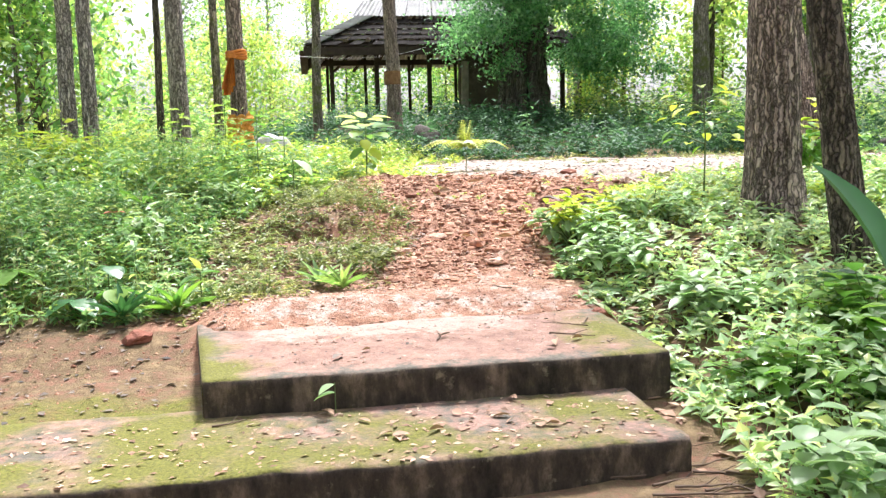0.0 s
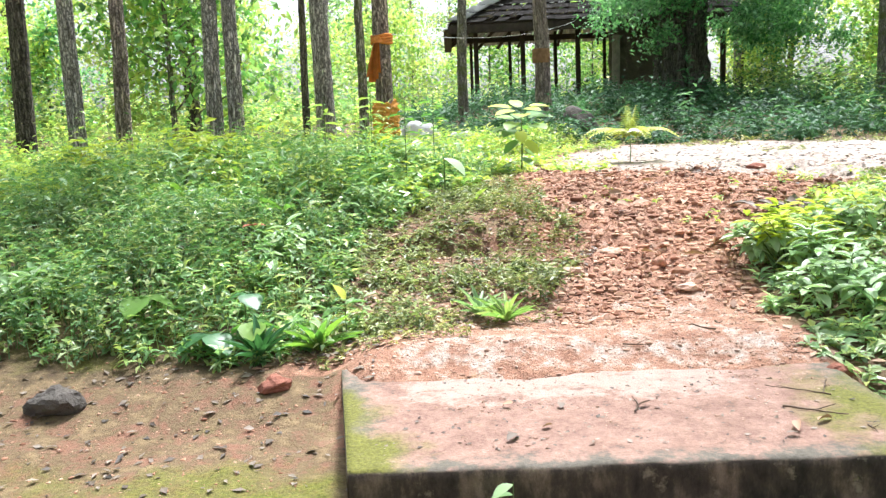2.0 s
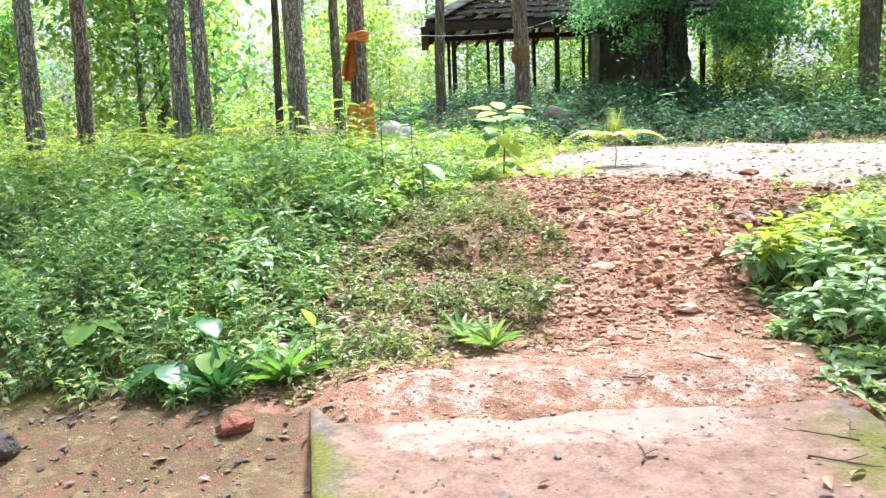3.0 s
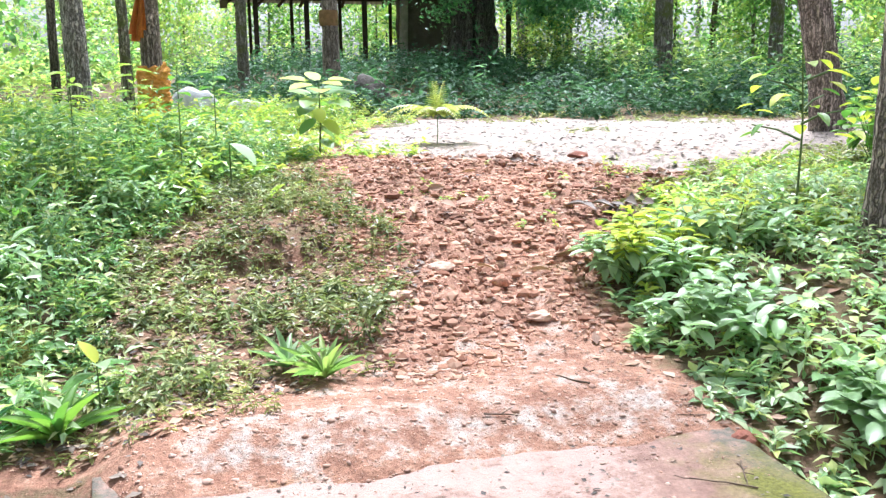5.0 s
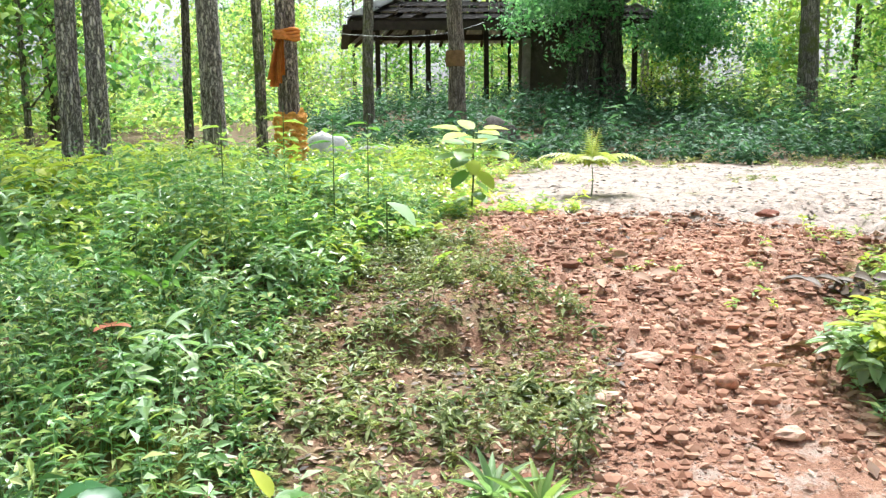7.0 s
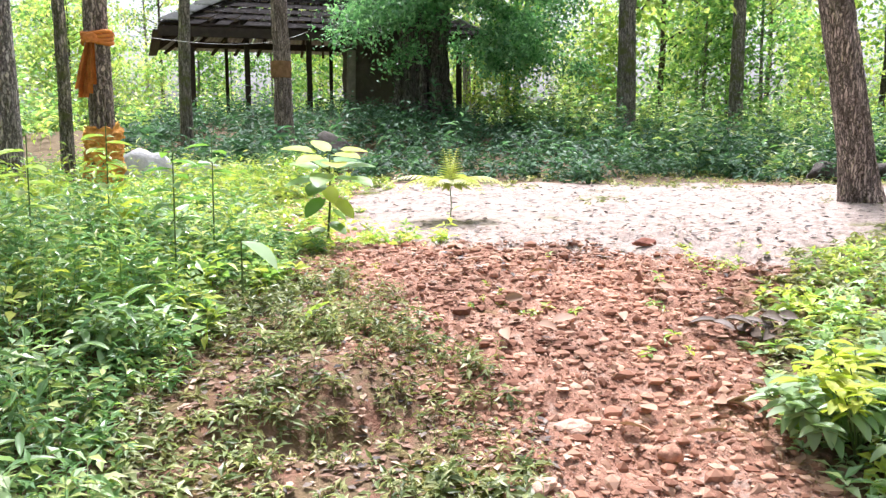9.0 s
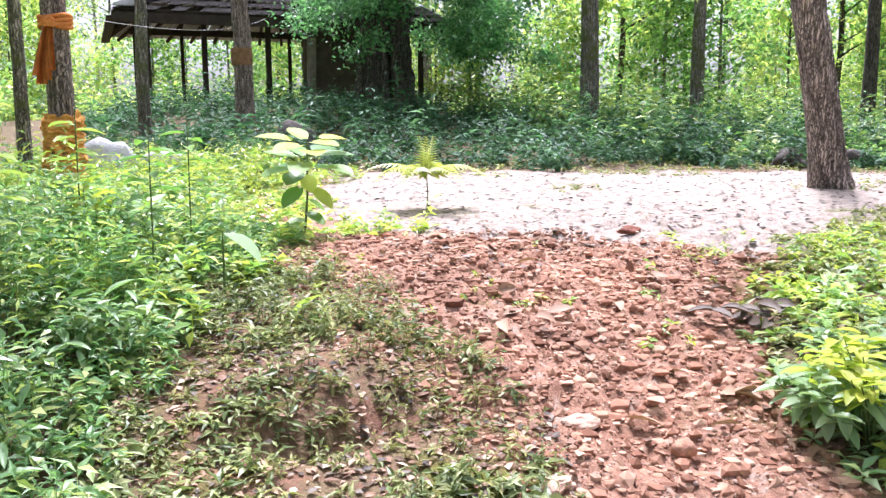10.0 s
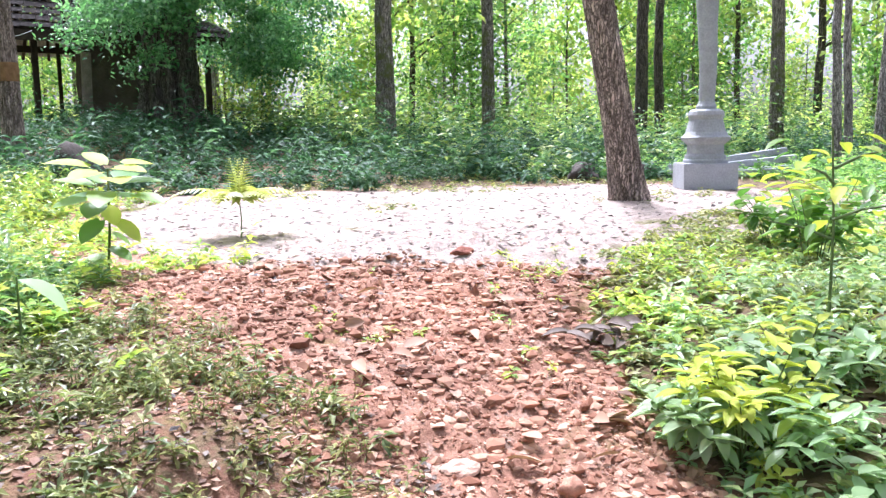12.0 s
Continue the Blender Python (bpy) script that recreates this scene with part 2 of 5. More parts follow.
MAT_OCHRE = plain("faded_ochre", (0.22, 0.125, 0.06), 0.9, 0.35, 9, 0.6, 0.01)
MAT_WOOD_DARK = plain("weathered_timber", (0.045, 0.033, 0.026), 0.85, 0.35, 5, 0.6, 0.01)
# Near-black: the shade under the pavilion roof is put into this colour.
MAT_BOARD = plain("shaded_roof_board", (0.022, 0.018, 0.015), 0.9, 0.4, 5, 0.6, 0.01)
MAT_POST = plain("grey_cement_post", (0.26, 0.22, 0.19), 0.9, 0.25, 5, 0.5, 0.01)
MAT_SHEET = plain("weathered_roof_sheet", (0.40, 0.40, 0.40), 0.55, 0.3, 3, 0.3, 0.01)
MAT_MUD = plain("mud_plaster", (0.11, 0.088, 0.072), 0.95, 0.25, 3, 0.6, 0.02)
MAT_STATUE = plain("grey_cement_statue", (0.30, 0.32, 0.33), 0.8, 0.15, 5, 0.4, 0.01)
MAT_PLINTH = plain("pale_cement_plinth", (0.36, 0.38, 0.41), 0.85, 0.12, 6, 0.3, 0.01)


# ---- builders ----
def mesh_of(name, verts, faces, mats, index=None, smooth=False):
    me = bpy.data.meshes.new(name)
    verts, faces = np.asarray(verts, np.float32), np.asarray(faces, np.int32)
    k = faces.shape[1]
    me.vertices.add(len(verts))
    me.vertices.foreach_set("co", verts.ravel())
    me.loops.add(faces.size)
    me.loops.foreach_set("vertex_index", faces.ravel())
    me.polygons.add(len(faces))
    me.polygons.foreach_set("loop_start", np.arange(0, faces.size, k, dtype=np.int32))
    for mt in mats if isinstance(mats, (list, tuple)) else [mats]:
        me.materials.append(mt)
    if index is not None:
        me.polygons.foreach_set("material_index", np.asarray(index, np.int32))
    me.polygons.foreach_set("use_smooth", np.full(len(faces), smooth, bool))
    me.update(calc_edges=True)
    return me


def empty(name, place=(0, 0, 0)):
    e = new(name)
    e.location = place
    e.empty_display_size = 0.2
    return e


def part(name, data, mat, parent, label=""):
    """Links a mesh or bmesh as one mesh object under a thing or part, in that thing's own axes."""
    if isinstance(data, bmesh.types.BMesh):
        me = bpy.data.meshes.new(name)
        data.to_mesh(me)
        data.free()
        data = me
    if mat is not None:
        data.materials.clear()
        data.materials.append(mat)
    ob = new(name, data)
    ob.parent = parent
    if label:
        ob["label"] = label
    return ob


def thing(name, data, mat, place, label, category, kind="", group=""):
    ob = part(name, data, mat, None)
    ob.location = place
    return tagged(ob, label, category, group, kind)


LEAF_V = np.array([(0, 0, 0), (-0.5, 0.42, 0.10), (0, 0.48, 0), (0.5, 0.42, 0.10), (0, 1, -0.12)], float)
LEAF_F = np.array([(0, 2, 1), (0, 3, 2), (1, 2, 4), (2, 3, 4)])
FAR_V = np.array([(0, 0, 0), (-0.5, 0.5, 0.08), (0, 1, -0.1), (0.5, 0.5, 0.08)], float)
FAR_F = np.array([(0, 3, 1), (1, 3, 2)])
_u = np.array([(0.0, 0.0), (0.14, 0.55), (0.32, 0.92), (0.52, 1.0), (0.72, 0.78), (0.88, 0.42), (1.0, 0.0)])
BROAD_V = np.array([(sx * 0.5 * w, u, 0.10 * abs(sx) * w - 0.22 * u * u) for u, w in _u for sx in (-1, 0, 1)])
BROAD_F = np.array([(3 * i + j, 3 * i + j + 1, 3 * i + j + 4, 3 * i + j + 3) for i in range(6) for j in (0, 1)])


def place_leaves(pos, yaw, pitch, length, width, tv=LEAF_V, tf=LEAF_F, roll=None):
    """Leaves from a template: at pos, pointing along yaw, raised by pitch, turned about their own rib by roll. All angles in radians."""
    pos = np.asarray(pos, float)
    n = len(pos)
    roll = np.zeros(n) if roll is None else roll
    v = np.repeat(tv[None], n, 0).copy()
    v[:, :, 0] *= np.asarray(width)[:, None]
    v[:, :, 1] *= np.asarray(length)[:, None]
    v[:, :, 2] *= np.asarray(length)[:, None]
    cr, sr = np.cos(roll)[:, None], np.sin(roll)[:, None]
    x, z = v[:, :, 0] * cr + v[:, :, 2] * sr, -v[:, :, 0] * sr + v[:, :, 2] * cr
    cp, sp = np.cos(pitch)[:, None], np.sin(pitch)[:, None]
    y, z = v[:, :, 1] * cp - z * sp, v[:, :, 1] * sp + z * cp
    cy, sy = np.cos(yaw)[:, None], np.sin(yaw)[:, None]
    out = np.stack((x * cy - y * sy, x * sy + y * cy, z), -1) + pos[:, None]
    faces = tf[None] + (np.arange(n) * len(tv))[:, None, None]
    return out.reshape(-1, 3), faces.reshape(-1, tf.shape[1])


def tube(points, radii, sides=8, rough=0.0, seed=0, cap=True):
    """A tapered tube along points, with an uneven skin. Returns vertices and quads."""
    pts = np.asarray(points, float)
    n = len(pts)
    tang = np.gradient(pts, axis=0)
    tang /= np.linalg.norm(tang, axis=1)[:, None] + 1e-9
    ref = np.tile(np.array([0.0, 1.0, 0.0]) if abs(tang[0, 2]) > 0.6 else np.array([0.0, 0.0, 1.0]), (n, 1))
    a = np.cross(tang, ref)
    a /= np.linalg.norm(a, axis=1)[:, None] + 1e-9
    b = np.cross(tang, a)
    ang = np.linspace(0, 2 * math.pi, sides, endpoint=False)
    r = np.asarray(radii, float)[:, None] * np.ones((1, sides))
    if rough:
        g = np.random.default_rng(seed)
        ridge = g.normal(0, 1, sides)
        r = r * (1 + rough * (0.6 * ridge[None] + 0.5 * g.normal(0, 1, (n, sides))))
    v = pts[:, None] + r[:, :, None] * (np.cos(ang)[None, :, None] * a[:, None] + np.sin(ang)[None, :, None] * b[:, None])
    i, j = np.meshgrid(np.arange(n - 1), np.arange(sides), indexing="ij")
    k = (j + 1) % sides
    f = np.stack((i * sides + j, i * sides + k, (i + 1) * sides + k, (i + 1) * sides + j), -1).reshape(-1, 4)
    return v.reshape(-1, 3), f


def joined(chunks):
    vs, fs, off = [], [], 0
    for v, f in chunks:
        vs.append(v)
        fs.append(f + off)
        off += len(v)
    return np.concatenate(vs), np.concatenate(fs)


def lump(size, seed, detail=2, rough=0.25, flat=0.0):
    """A stone or clod: a squashed, dented ball with a broad foot at z = 0."""
    bm = bmesh.new()
    bmesh.ops.create_icosphere(bm, subdivisions=detail, radius=0.5)
    g = Vector((seed * 3.1, seed * 1.7, seed * 0.3))
    for v in bm.verts:
        d = noise.noise(v.co * 2.2 + g) * rough * 1.6 + noise.noise(v.co * 6 + g) * rough * 0.5
        v.co *= 1 + d
        v.co.x, v.co.y, v.co.z = v.co.x * size[0], v.co.y * size[1], max(-0.3, v.co.z) * size[2]
        v.co.z += 0.25 * size[2]
    return bm


def box_bm(sx, sy, sz, bevel=0.01, cuts=0, wobble=0.0, seed=0):
    """A block with its foot at z = 0, bevelled, its edges worn by wobble."""
    bm = bmesh.new()
    bmesh.ops.create_cube(bm, size=1)
    for v in bm.verts:
        v.co = Vector((v.co.x * sx, v.co.y * sy, (v.co.z + 0.5) * sz))
    if cuts:
        bmesh.ops.subdivide_edges(bm, edges=bm.edges, cuts=cuts, use_grid_fill=True)
    if bevel and not cuts:
        bmesh.ops.bevel(bm, geom=bm.edges, offset=bevel, segments=2, affect="EDGES")
    if wobble:
        for v in bm.verts:
            q = v.co * 5 + Vector((seed, seed, seed))
            v.co += Vector((noise.noise(q), noise.noise(q + Vector((9, 0, 0))), noise.noise(q + Vector((0, 9, 0))))) * wobble
    return bm


def moved(bm, m):
    bmesh.ops.transform(bm, matrix=m, verts=bm.verts)
    return bm


# ---- ground ----
PROFILE_Y = [-300, -20, -4, 1.0, 2.85, 3.1, 4.4, 4.85, 5.3, 5.8, 6.3, 6.8, 7.4, 8.0, 9.0, 12, 16.5, 18.5, 22, 40, 300]
PROFILE_Z = [-4, -1.2, -0.15, -0.03, 0.0, 0.06, 0.14, 0.27, 0.36, 0.44, 0.54, 0.65, 0.80, 0.90, 0.985, 1.03, 1.04, 1.10, 1.30, 1.9, 3]
LEFT_Y, LEFT_X = [3.5, 4.8, 5.1, 5.4, 6, 6.6, 7.1, 7.8, 8.3, 9.1, 9.8, 11, 13, 15.5, 18, 40], [-2.6, -1.66, -1.45, -1.34, -1.34, -1.36, -1.27, -1.08, -0.80, -0.30, -0.05, -0.25, 0.2, 1.2, 2.5, 3]
RIGHT_Y, RIGHT_X = [-4, 2.5, 3.5, 4.8, 5.5, 6.2, 6.7, 7.3, 7.9, 8.4, 9, 11, 14], [0.8, 0.70, 0.95, 1.0, 0.88, 1.12, 1.28, 1.78, 2.4, 3.2, 4.5, 9.0, 10]
DIRT_Y, DIRT_X = [4.6, 5.2, 5.6, 6, 6.6, 7.2, 8, 9, 9.8, 10.5], [-1.3, -0.9, -0.35, -0.15, 0.1, 0.02, -0.2, -0.3, 0.1, 0.4]


def smooth(a, b, v):
    t = np.clip((np.asarray(v, float) - a) / (b - a), 0, 1)
    return t * t * (3 - 2 * t)


_tab = np.random.default_rng(3).normal(0, 1, (64, 64))


def rumple(x, y):
    """Smooth value noise, about -1 to 1."""
    x, y = np.asarray(x, float), np.asarray(y, float)
    xi, yi = np.floor(x).astype(int), np.floor(y).astype(int)
    fx, fy = x - xi, y - yi
    fx, fy = fx * fx * (3 - 2 * fx), fy * fy * (3 - 2 * fy)
    g = lambda i, j: _tab[i % 64, j % 64]
    return (g(xi, yi) * (1 - fx) + g(xi + 1, yi) * fx) * (1 - fy) + (g(xi, yi + 1) * (1 - fx) + g(xi + 1, yi + 1) * fx) * fy


def height(x, y):
    x, y = np.asarray(x, float), np.asarray(y, float)
    z = np.interp(y, PROFILE_Y, PROFILE_Z)
    left = smooth(0, 1.4, np.interp(y, LEFT_Y, LEFT_X) - x)
    z = z + 0.10 * left * smooth(4.8, 6.5, y) + 0.05 * left * smooth(2.7, 3.2, y) * (1 - smooth(4.3, 5, y))
    right = smooth(0, 1.6, x - np.interp(y, RIGHT_Y, RIGHT_X))
    z = z + right * (0.32 * smooth(2.5, 4.5, y) * (1 - smooth(6.3, 8.2, y)))
    z = z - 0.12 * np.exp(-(((x + 0.75) / 0.28) ** 2 + ((y - 6.75) / 0.12) ** 2)) + 0.07 * np.exp(-(((x + 0.55) / 0.5) ** 2 + ((y - 7.15) / 0.25) ** 2))
    spill = smooth(-1.5, -1.2, x) * (1 - smooth(0.9, 1.4, x)) * smooth(4.25, 4.6, y + 0.05 * rumple(x * 4, 2)) * (1 - smooth(4.8, 5.5, y))
    z = z + 0.13 * spill
    z = z + 0.9 * np.exp(-(((x - 4.5) / 6.5) ** 2 + ((y - 28) / 7.0) ** 2))
    near = smooth(4.8, 5.3, y) * (1 - smooth(9.3, 10.5, y))
    dirt = smooth(-0.15, 0.2, x - np.interp(y, DIRT_Y, DIRT_X)) * (1 - smooth(-0.1, 0.2, x - np.interp(y, RIGHT_Y, RIGHT_X)))
    z = z + 0.012 * rumple(x * 2.3, y * 2.3) + 0.006 * rumple(x * 9, y * 9) + near * dirt * smooth(5.4, 6.2, y) * (0.014 * rumple(x * 7 + 7, y * 7) + 0.012 * rumple(x * 14 + 7, y * 14) + 0.012 * np.abs(rumple(x * 25, y * 25 + 3)))
    z = z + smooth(20, 60, np.hypot(x, y - 8)) * 0.35 * rumple(x * 0.12, y * 0.12)
    return z


def sand_edge(x):
    """Where the red soil gives way to the pale sand."""
    return 9.85 - 0.66 * (np.asarray(x, float) - 0.36)


def far_edge(x):
    """The far rim of the sandy clearing."""
    return 15.6 - 0.36 * (np.asarray(x, float) - 3)


def spaced(parts):
    return np.unique(np.concatenate([np.arange(a, b, s) for a, b, s in parts]).round(4))


def build_ground():
    xs = spaced([(-300, -60, 30), (-60, -12, 4), (-12, -3, 0.5), (-3, 4.5, 0.035), (4.5, 10, 0.15), (10, 60, 4), (60, 301, 30)])
    ys = spaced([(-300, -40, 30), (-40, -4, 4), (-4, 2, 0.4), (2, 10.5, 0.035), (10.5, 17, 0.15), (17, 36, 0.8), (36, 80, 4), (80, 301, 30)])
    gx, gy = np.meshgrid(xs, ys, indexing="ij")
    gz = height(gx, gy)
    under = (gx > -1.24) & (gx < 1.0) & (gy > 3.5) & (gy < 4.38)
    gz = np.where(under, np.minimum(gz, 0.12), gz)
    under = (gx > -3.4) & (gx < 0.72) & (gy > 2.74) & (gy < 3.7)
    gz = np.where(under, np.minimum(gz, 0.08), gz)
    v = np.stack((gx, gy, gz), -1).reshape(-1, 3)
    i, j = np.meshgrid(np.arange(len(xs) - 1), np.arange(len(ys) - 1), indexing="ij")
    n = len(ys)
    f = np.stack((i * n + j, (i + 1) * n + j, (i + 1) * n + j + 1, i * n + j + 1), -1).reshape(-1, 4)
    me = mesh_of("ground", v, f, MAT_GROUND, smooth=True)
    x, y = v[:, 0], v[:, 1]
    lx, rx, dx = np.interp(y, LEFT_Y, LEFT_X), np.interp(y, RIGHT_Y, RIGHT_X), np.interp(y, DIRT_Y, DIRT_X)
    plateau = smooth(-0.55, 0.45, y - sand_edge(x)) * (1 - smooth(-0.5, 0.7, y - far_edge(x))) * smooth(-0.4, 0.5, x - lx - 0.6) * (1 - smooth(8.5, 10.5, x))
    apron = smooth(4.5, 4.75, y) * (1 - smooth(5.3, 6.2, y)) * smooth(-0.1, 0.3, x - dx) * (1 - smooth(-0.3, 0.0, x - rx))
    sand = np.clip(plateau + 0.30 * apron + 0.12 * smooth(5, 6, y), 0, 1)
    litter = smooth(0.0, 0.3, lx - x) + smooth(-0.05, 0.3, x - rx) * (1 - plateau) + smooth(-0.3, 0.6, y - far_edge(x)) * (y > 11)
    litter = np.where(y < 4.85, 0.68 + 0.1 * smooth(0.9, 1.3, x), litter)
    spill = smooth(-1.5, -1.25, x) * (1 - smooth(0.85, 1.2, x)) * smooth(4.1, 4.3, y) * (1 - smooth(4.8, 5.1, y))
    litter = litter * (1 - spill)
    sand = np.clip(sand + 0.22 * spill * smooth(-1.3, -0.9, x), 0, 1)
    slope = smooth(-0.25, 0.25, dx - x) * smooth(4.9, 5.3, y) * (1 - smooth(7.5, 10, y))
    litter = np.clip(litter + 0.58 * slope + smooth(9.3, 10.8, x) * smooth(6, 8, y), 0, 1)
    moss = np.clip(0.30 * slope + 0.62 * smooth(2.4, 2.8, y) * (1 - smooth(3.6, 4.3, y)) * smooth(1.1, 1.5, -x) + 0.35 * smooth(0, 0.5, x - 0.8 * rx) * smooth(7, 8, y) * (1 - smooth(9, 11, y)), 0, 1)
    moss = np.clip(moss + 0.45 * smooth(10.5, 12, y) * (1 - smooth(-0.2, 0.9, x - lx - 0.5)) * smooth(-0.8, -0.2, x - lx), 0, 1)
    col = np.stack((sand, moss, litter, np.ones_like(x)), -1).astype(np.float32)
    layer = me.color_attributes.new("zone", "FLOAT_COLOR", "POINT")
    layer.data.foreach_set("color", col.ravel())
    return thing("ground", me, None, (0, 0, 0), "red laterite path with pale sand, moss and leaf litter", "ground", "structure")


build_ground()


def concrete_slab(x0, x1, y0, y1, z0, z1, skew, seed, label, slant=0.0):
    """A cast step: worn front edge, uneven top, its plan slightly out of square."""
    nx, ny, nz = int((x1 - x0) / 0.03), int((y1 - y0) / 0.03), 8
    bm = bmesh.new()
    g = Vector((seed, seed * 2, 0))
    col = bm.loops.layers.float_color.new("zone")

    def wear(x, y, z, edge):
        q = Vector((x * 4, y * 4, z * 4)) + g
        w = noise.noise(q) * 0.010 + noise.noise(q * 4) * 0.006
        if edge:
            chip = max(0.0, noise.noise(Vector((x * 11, seed, z * 3))) - 0.15) * 0.03
            return Vector((x, y + 0.010 + chip + w * 0.6, z - 0.008 - chip * 0.5))
        return Vector((x, y, z + w * 0.6))

    top = [[bm.verts.new(wear(x0 + (x1 - x0) * i / nx - slant * (1 - i / nx) * j / ny, y0 + (y1 - y0) * j / ny + skew * i / nx, z1, j == 0)) for j in range(ny + 1)] for i in range(nx + 1)]
    for i in range(nx):
        for j in range(ny):
            bm.faces.new((top[i][j], top[i + 1][j], top[i + 1][j + 1], top[i][j + 1]))
    rims = [([top[i][0] for i in range(nx + 1)], (0, -0.004)), ([top[nx][j] for j in range(ny + 1)], (0.004, 0)), ([top[i][ny] for i in range(nx, -1, -1)], (0, 0.004)), ([top[0][j] for j in range(ny, -1, -1)], (-0.004, 0))]
    for rim, (ox, oy) in rims:
        rows = [rim]
        for k in range(1, nz + 1):
            z = z1 + (z0 - z1) * k / nz
            rows.append([bm.verts.new((v.co.x + ox + 0.006 * noise.noise(Vector((v.co.x * 9, v.co.y * 9, z * 12)) + g), v.co.y + oy + 0.004 * noise.noise(Vector((v.co.x * 8, z * 12, seed)) + g), z)) for v in rim])
        for a, b in zip(rows, rows[1:]):
            for i in range(len(a) - 1):
                bm.faces.new((a[i], b[i], b[i + 1], a[i + 1]))
    bmesh.ops.recalc_face_normals(bm, faces=bm.faces)
    for f in bm.faces:
        f.smooth = True
        for lp in f.loops:
            x, y = lp.vert.co.x, lp.vert.co.y
            edge = min((y - y0) * 1.2, x1 - x)
            lft = x - x0 + slant * (y - y0) / (y1 - y0)
            soil = 0.35 + 0.65 * float(smooth(0.0, 0.3, edge)) * float(smooth(0.0, 0.3, lft))
            moss = 0.85 * max(1 - float(smooth(0.0, 0.5, lft + 0.12 * (y - y0))), (1 - float(smooth(0.0, 0.6, x1 - x))) * 0.9) * (1 - 0.5 * float(smooth(0.3, 1.0, y - y0)))
            sandy = 0.8 * float(smooth(y0 + 0.55, y0 + 0.95, y)) * float(smooth(0.15, 0.45, lft)) * float(smooth(0.3, 0.7, x1 - x))
            if z1 < 0.2:
                soil, moss, sandy = 0.55, 0.56 - 0.22 * float(smooth(-1.2, -0.3, x)) * (1 - float(smooth(0.0, 0.5, x))), 0.0
            lp[col] = (soil, moss, sandy, 1)
    return thing("concrete_step", bm, MAT_SLAB, (0, 0, 0), label, "step")


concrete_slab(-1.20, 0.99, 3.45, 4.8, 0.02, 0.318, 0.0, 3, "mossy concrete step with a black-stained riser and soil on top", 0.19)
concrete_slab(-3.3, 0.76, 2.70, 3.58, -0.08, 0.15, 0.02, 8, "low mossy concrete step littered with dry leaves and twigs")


# ---- trees ----
def trunk_mesh(h, r0, r1, lean, sides, rings, seed, flare=1.5, rough=0.05):
    g = np.random.default_rng(seed)
    t = np.linspace(0, 1, rings)
    wob = np.cumsum(g.normal(0, 0.006 * h / rings ** 0.5, (rings, 2)), 0) * smooth(0, 0.3, t)[:, None]
    pts = np.stack((lean[0] * t * h + wob[:, 0], lean[1] * t * h + wob[:, 1], t * h - 0.15), -1)
    r = r0 + (r1 - r0) * t
    r = r * (1 + (flare - 1) * np.exp(-t * h / 0.28))
    v, f = tube(pts, r, sides, 0.0 if sides > 40 else rough, seed)
    if sides > 40:
        ang = np.tile(np.arange(sides) / sides, rings)
        zz = np.repeat(t * h, sides)
        axis = np.repeat(pts, sides, 0)
        plate = np.abs(rumple(ang * 19 + seed, zz * 2.6)) * 0.7 + 0.5 * np.abs(rumple(ang * 37 + seed, zz * 6.0 + 5))
        edge = np.minimum(1, 6 * np.minimum(ang, 1 - ang))
        v = axis + (v - axis) * (1 - 0.05 + 0.13 * np.clip(plate, 0, 0.9) * edge)[:, None]
    return (v, f), pts


def limbs_of(pts, h, r0, count, low, seed, reach):
    """Limbs off the upper trunk; returns their tubes and the places where foliage gathers."""
    g = np.random.default_rng(seed + 50)
    chunks, ends = [], []
    for k in range(count):
        u = low + (1 - low) * (k + g.random()) / count
        i = min(len(pts) - 1, int(u * (len(pts) - 1)))
        base, a = pts[i], g.uniform(0, 2 * math.pi)
        length = reach * g.uniform(0.55, 1.1) * (1.15 - 0.5 * u)
        n = 6
        s = np.linspace(0, 1, n)
        bend = g.normal(0, 0.12, 2)
        p = base + np.stack((np.cos(a + bend[0] * s * 3) * s * length, np.sin(a + bend[0] * s * 3) * s * length, length * (0.55 * s + 0.25 * bend[1] * s * s)), -1)
        chunks.append(tube(p, r0 * 0.32 * (1 - 0.85 * s), 5))
        for q in (0.45, 0.7, 0.85, 1.0):
            ends.append(p[int(q * (n - 1))] + g.normal(0, 0.12, 3) * length * 0.5)
    ends.append(pts[-1])
    return chunks, np.array(ends)


def crown_mesh(ends, leaves, spread, size, seed, mat, tv=FAR_V, tf=FAR_F):
    """Many small leaves in uneven clumps round the limb ends, with gaps between."""
    g = np.random.default_rng(seed + 90)
    clump = g.integers(0, len(ends), leaves)
    scale = g.uniform(0.5, 1.3, len(ends))[clump]
    off = g.normal(0, 1, (leaves, 3)) * np.array([1, 1, 0.6]) * spread * scale[:, None]
    pos = ends[clump] + off
    ln = size * g.uniform(0.6, 1.3, leaves)
    v, f = place_leaves(pos, g.uniform(0, 2 * math.pi, leaves), g.normal(-0.3, 0.5, leaves), ln, ln * g.uniform(0.4, 0.6, leaves), tv, tf, g.normal(0, 0.5, leaves))
    return mesh_of("crown", v, f, mat)


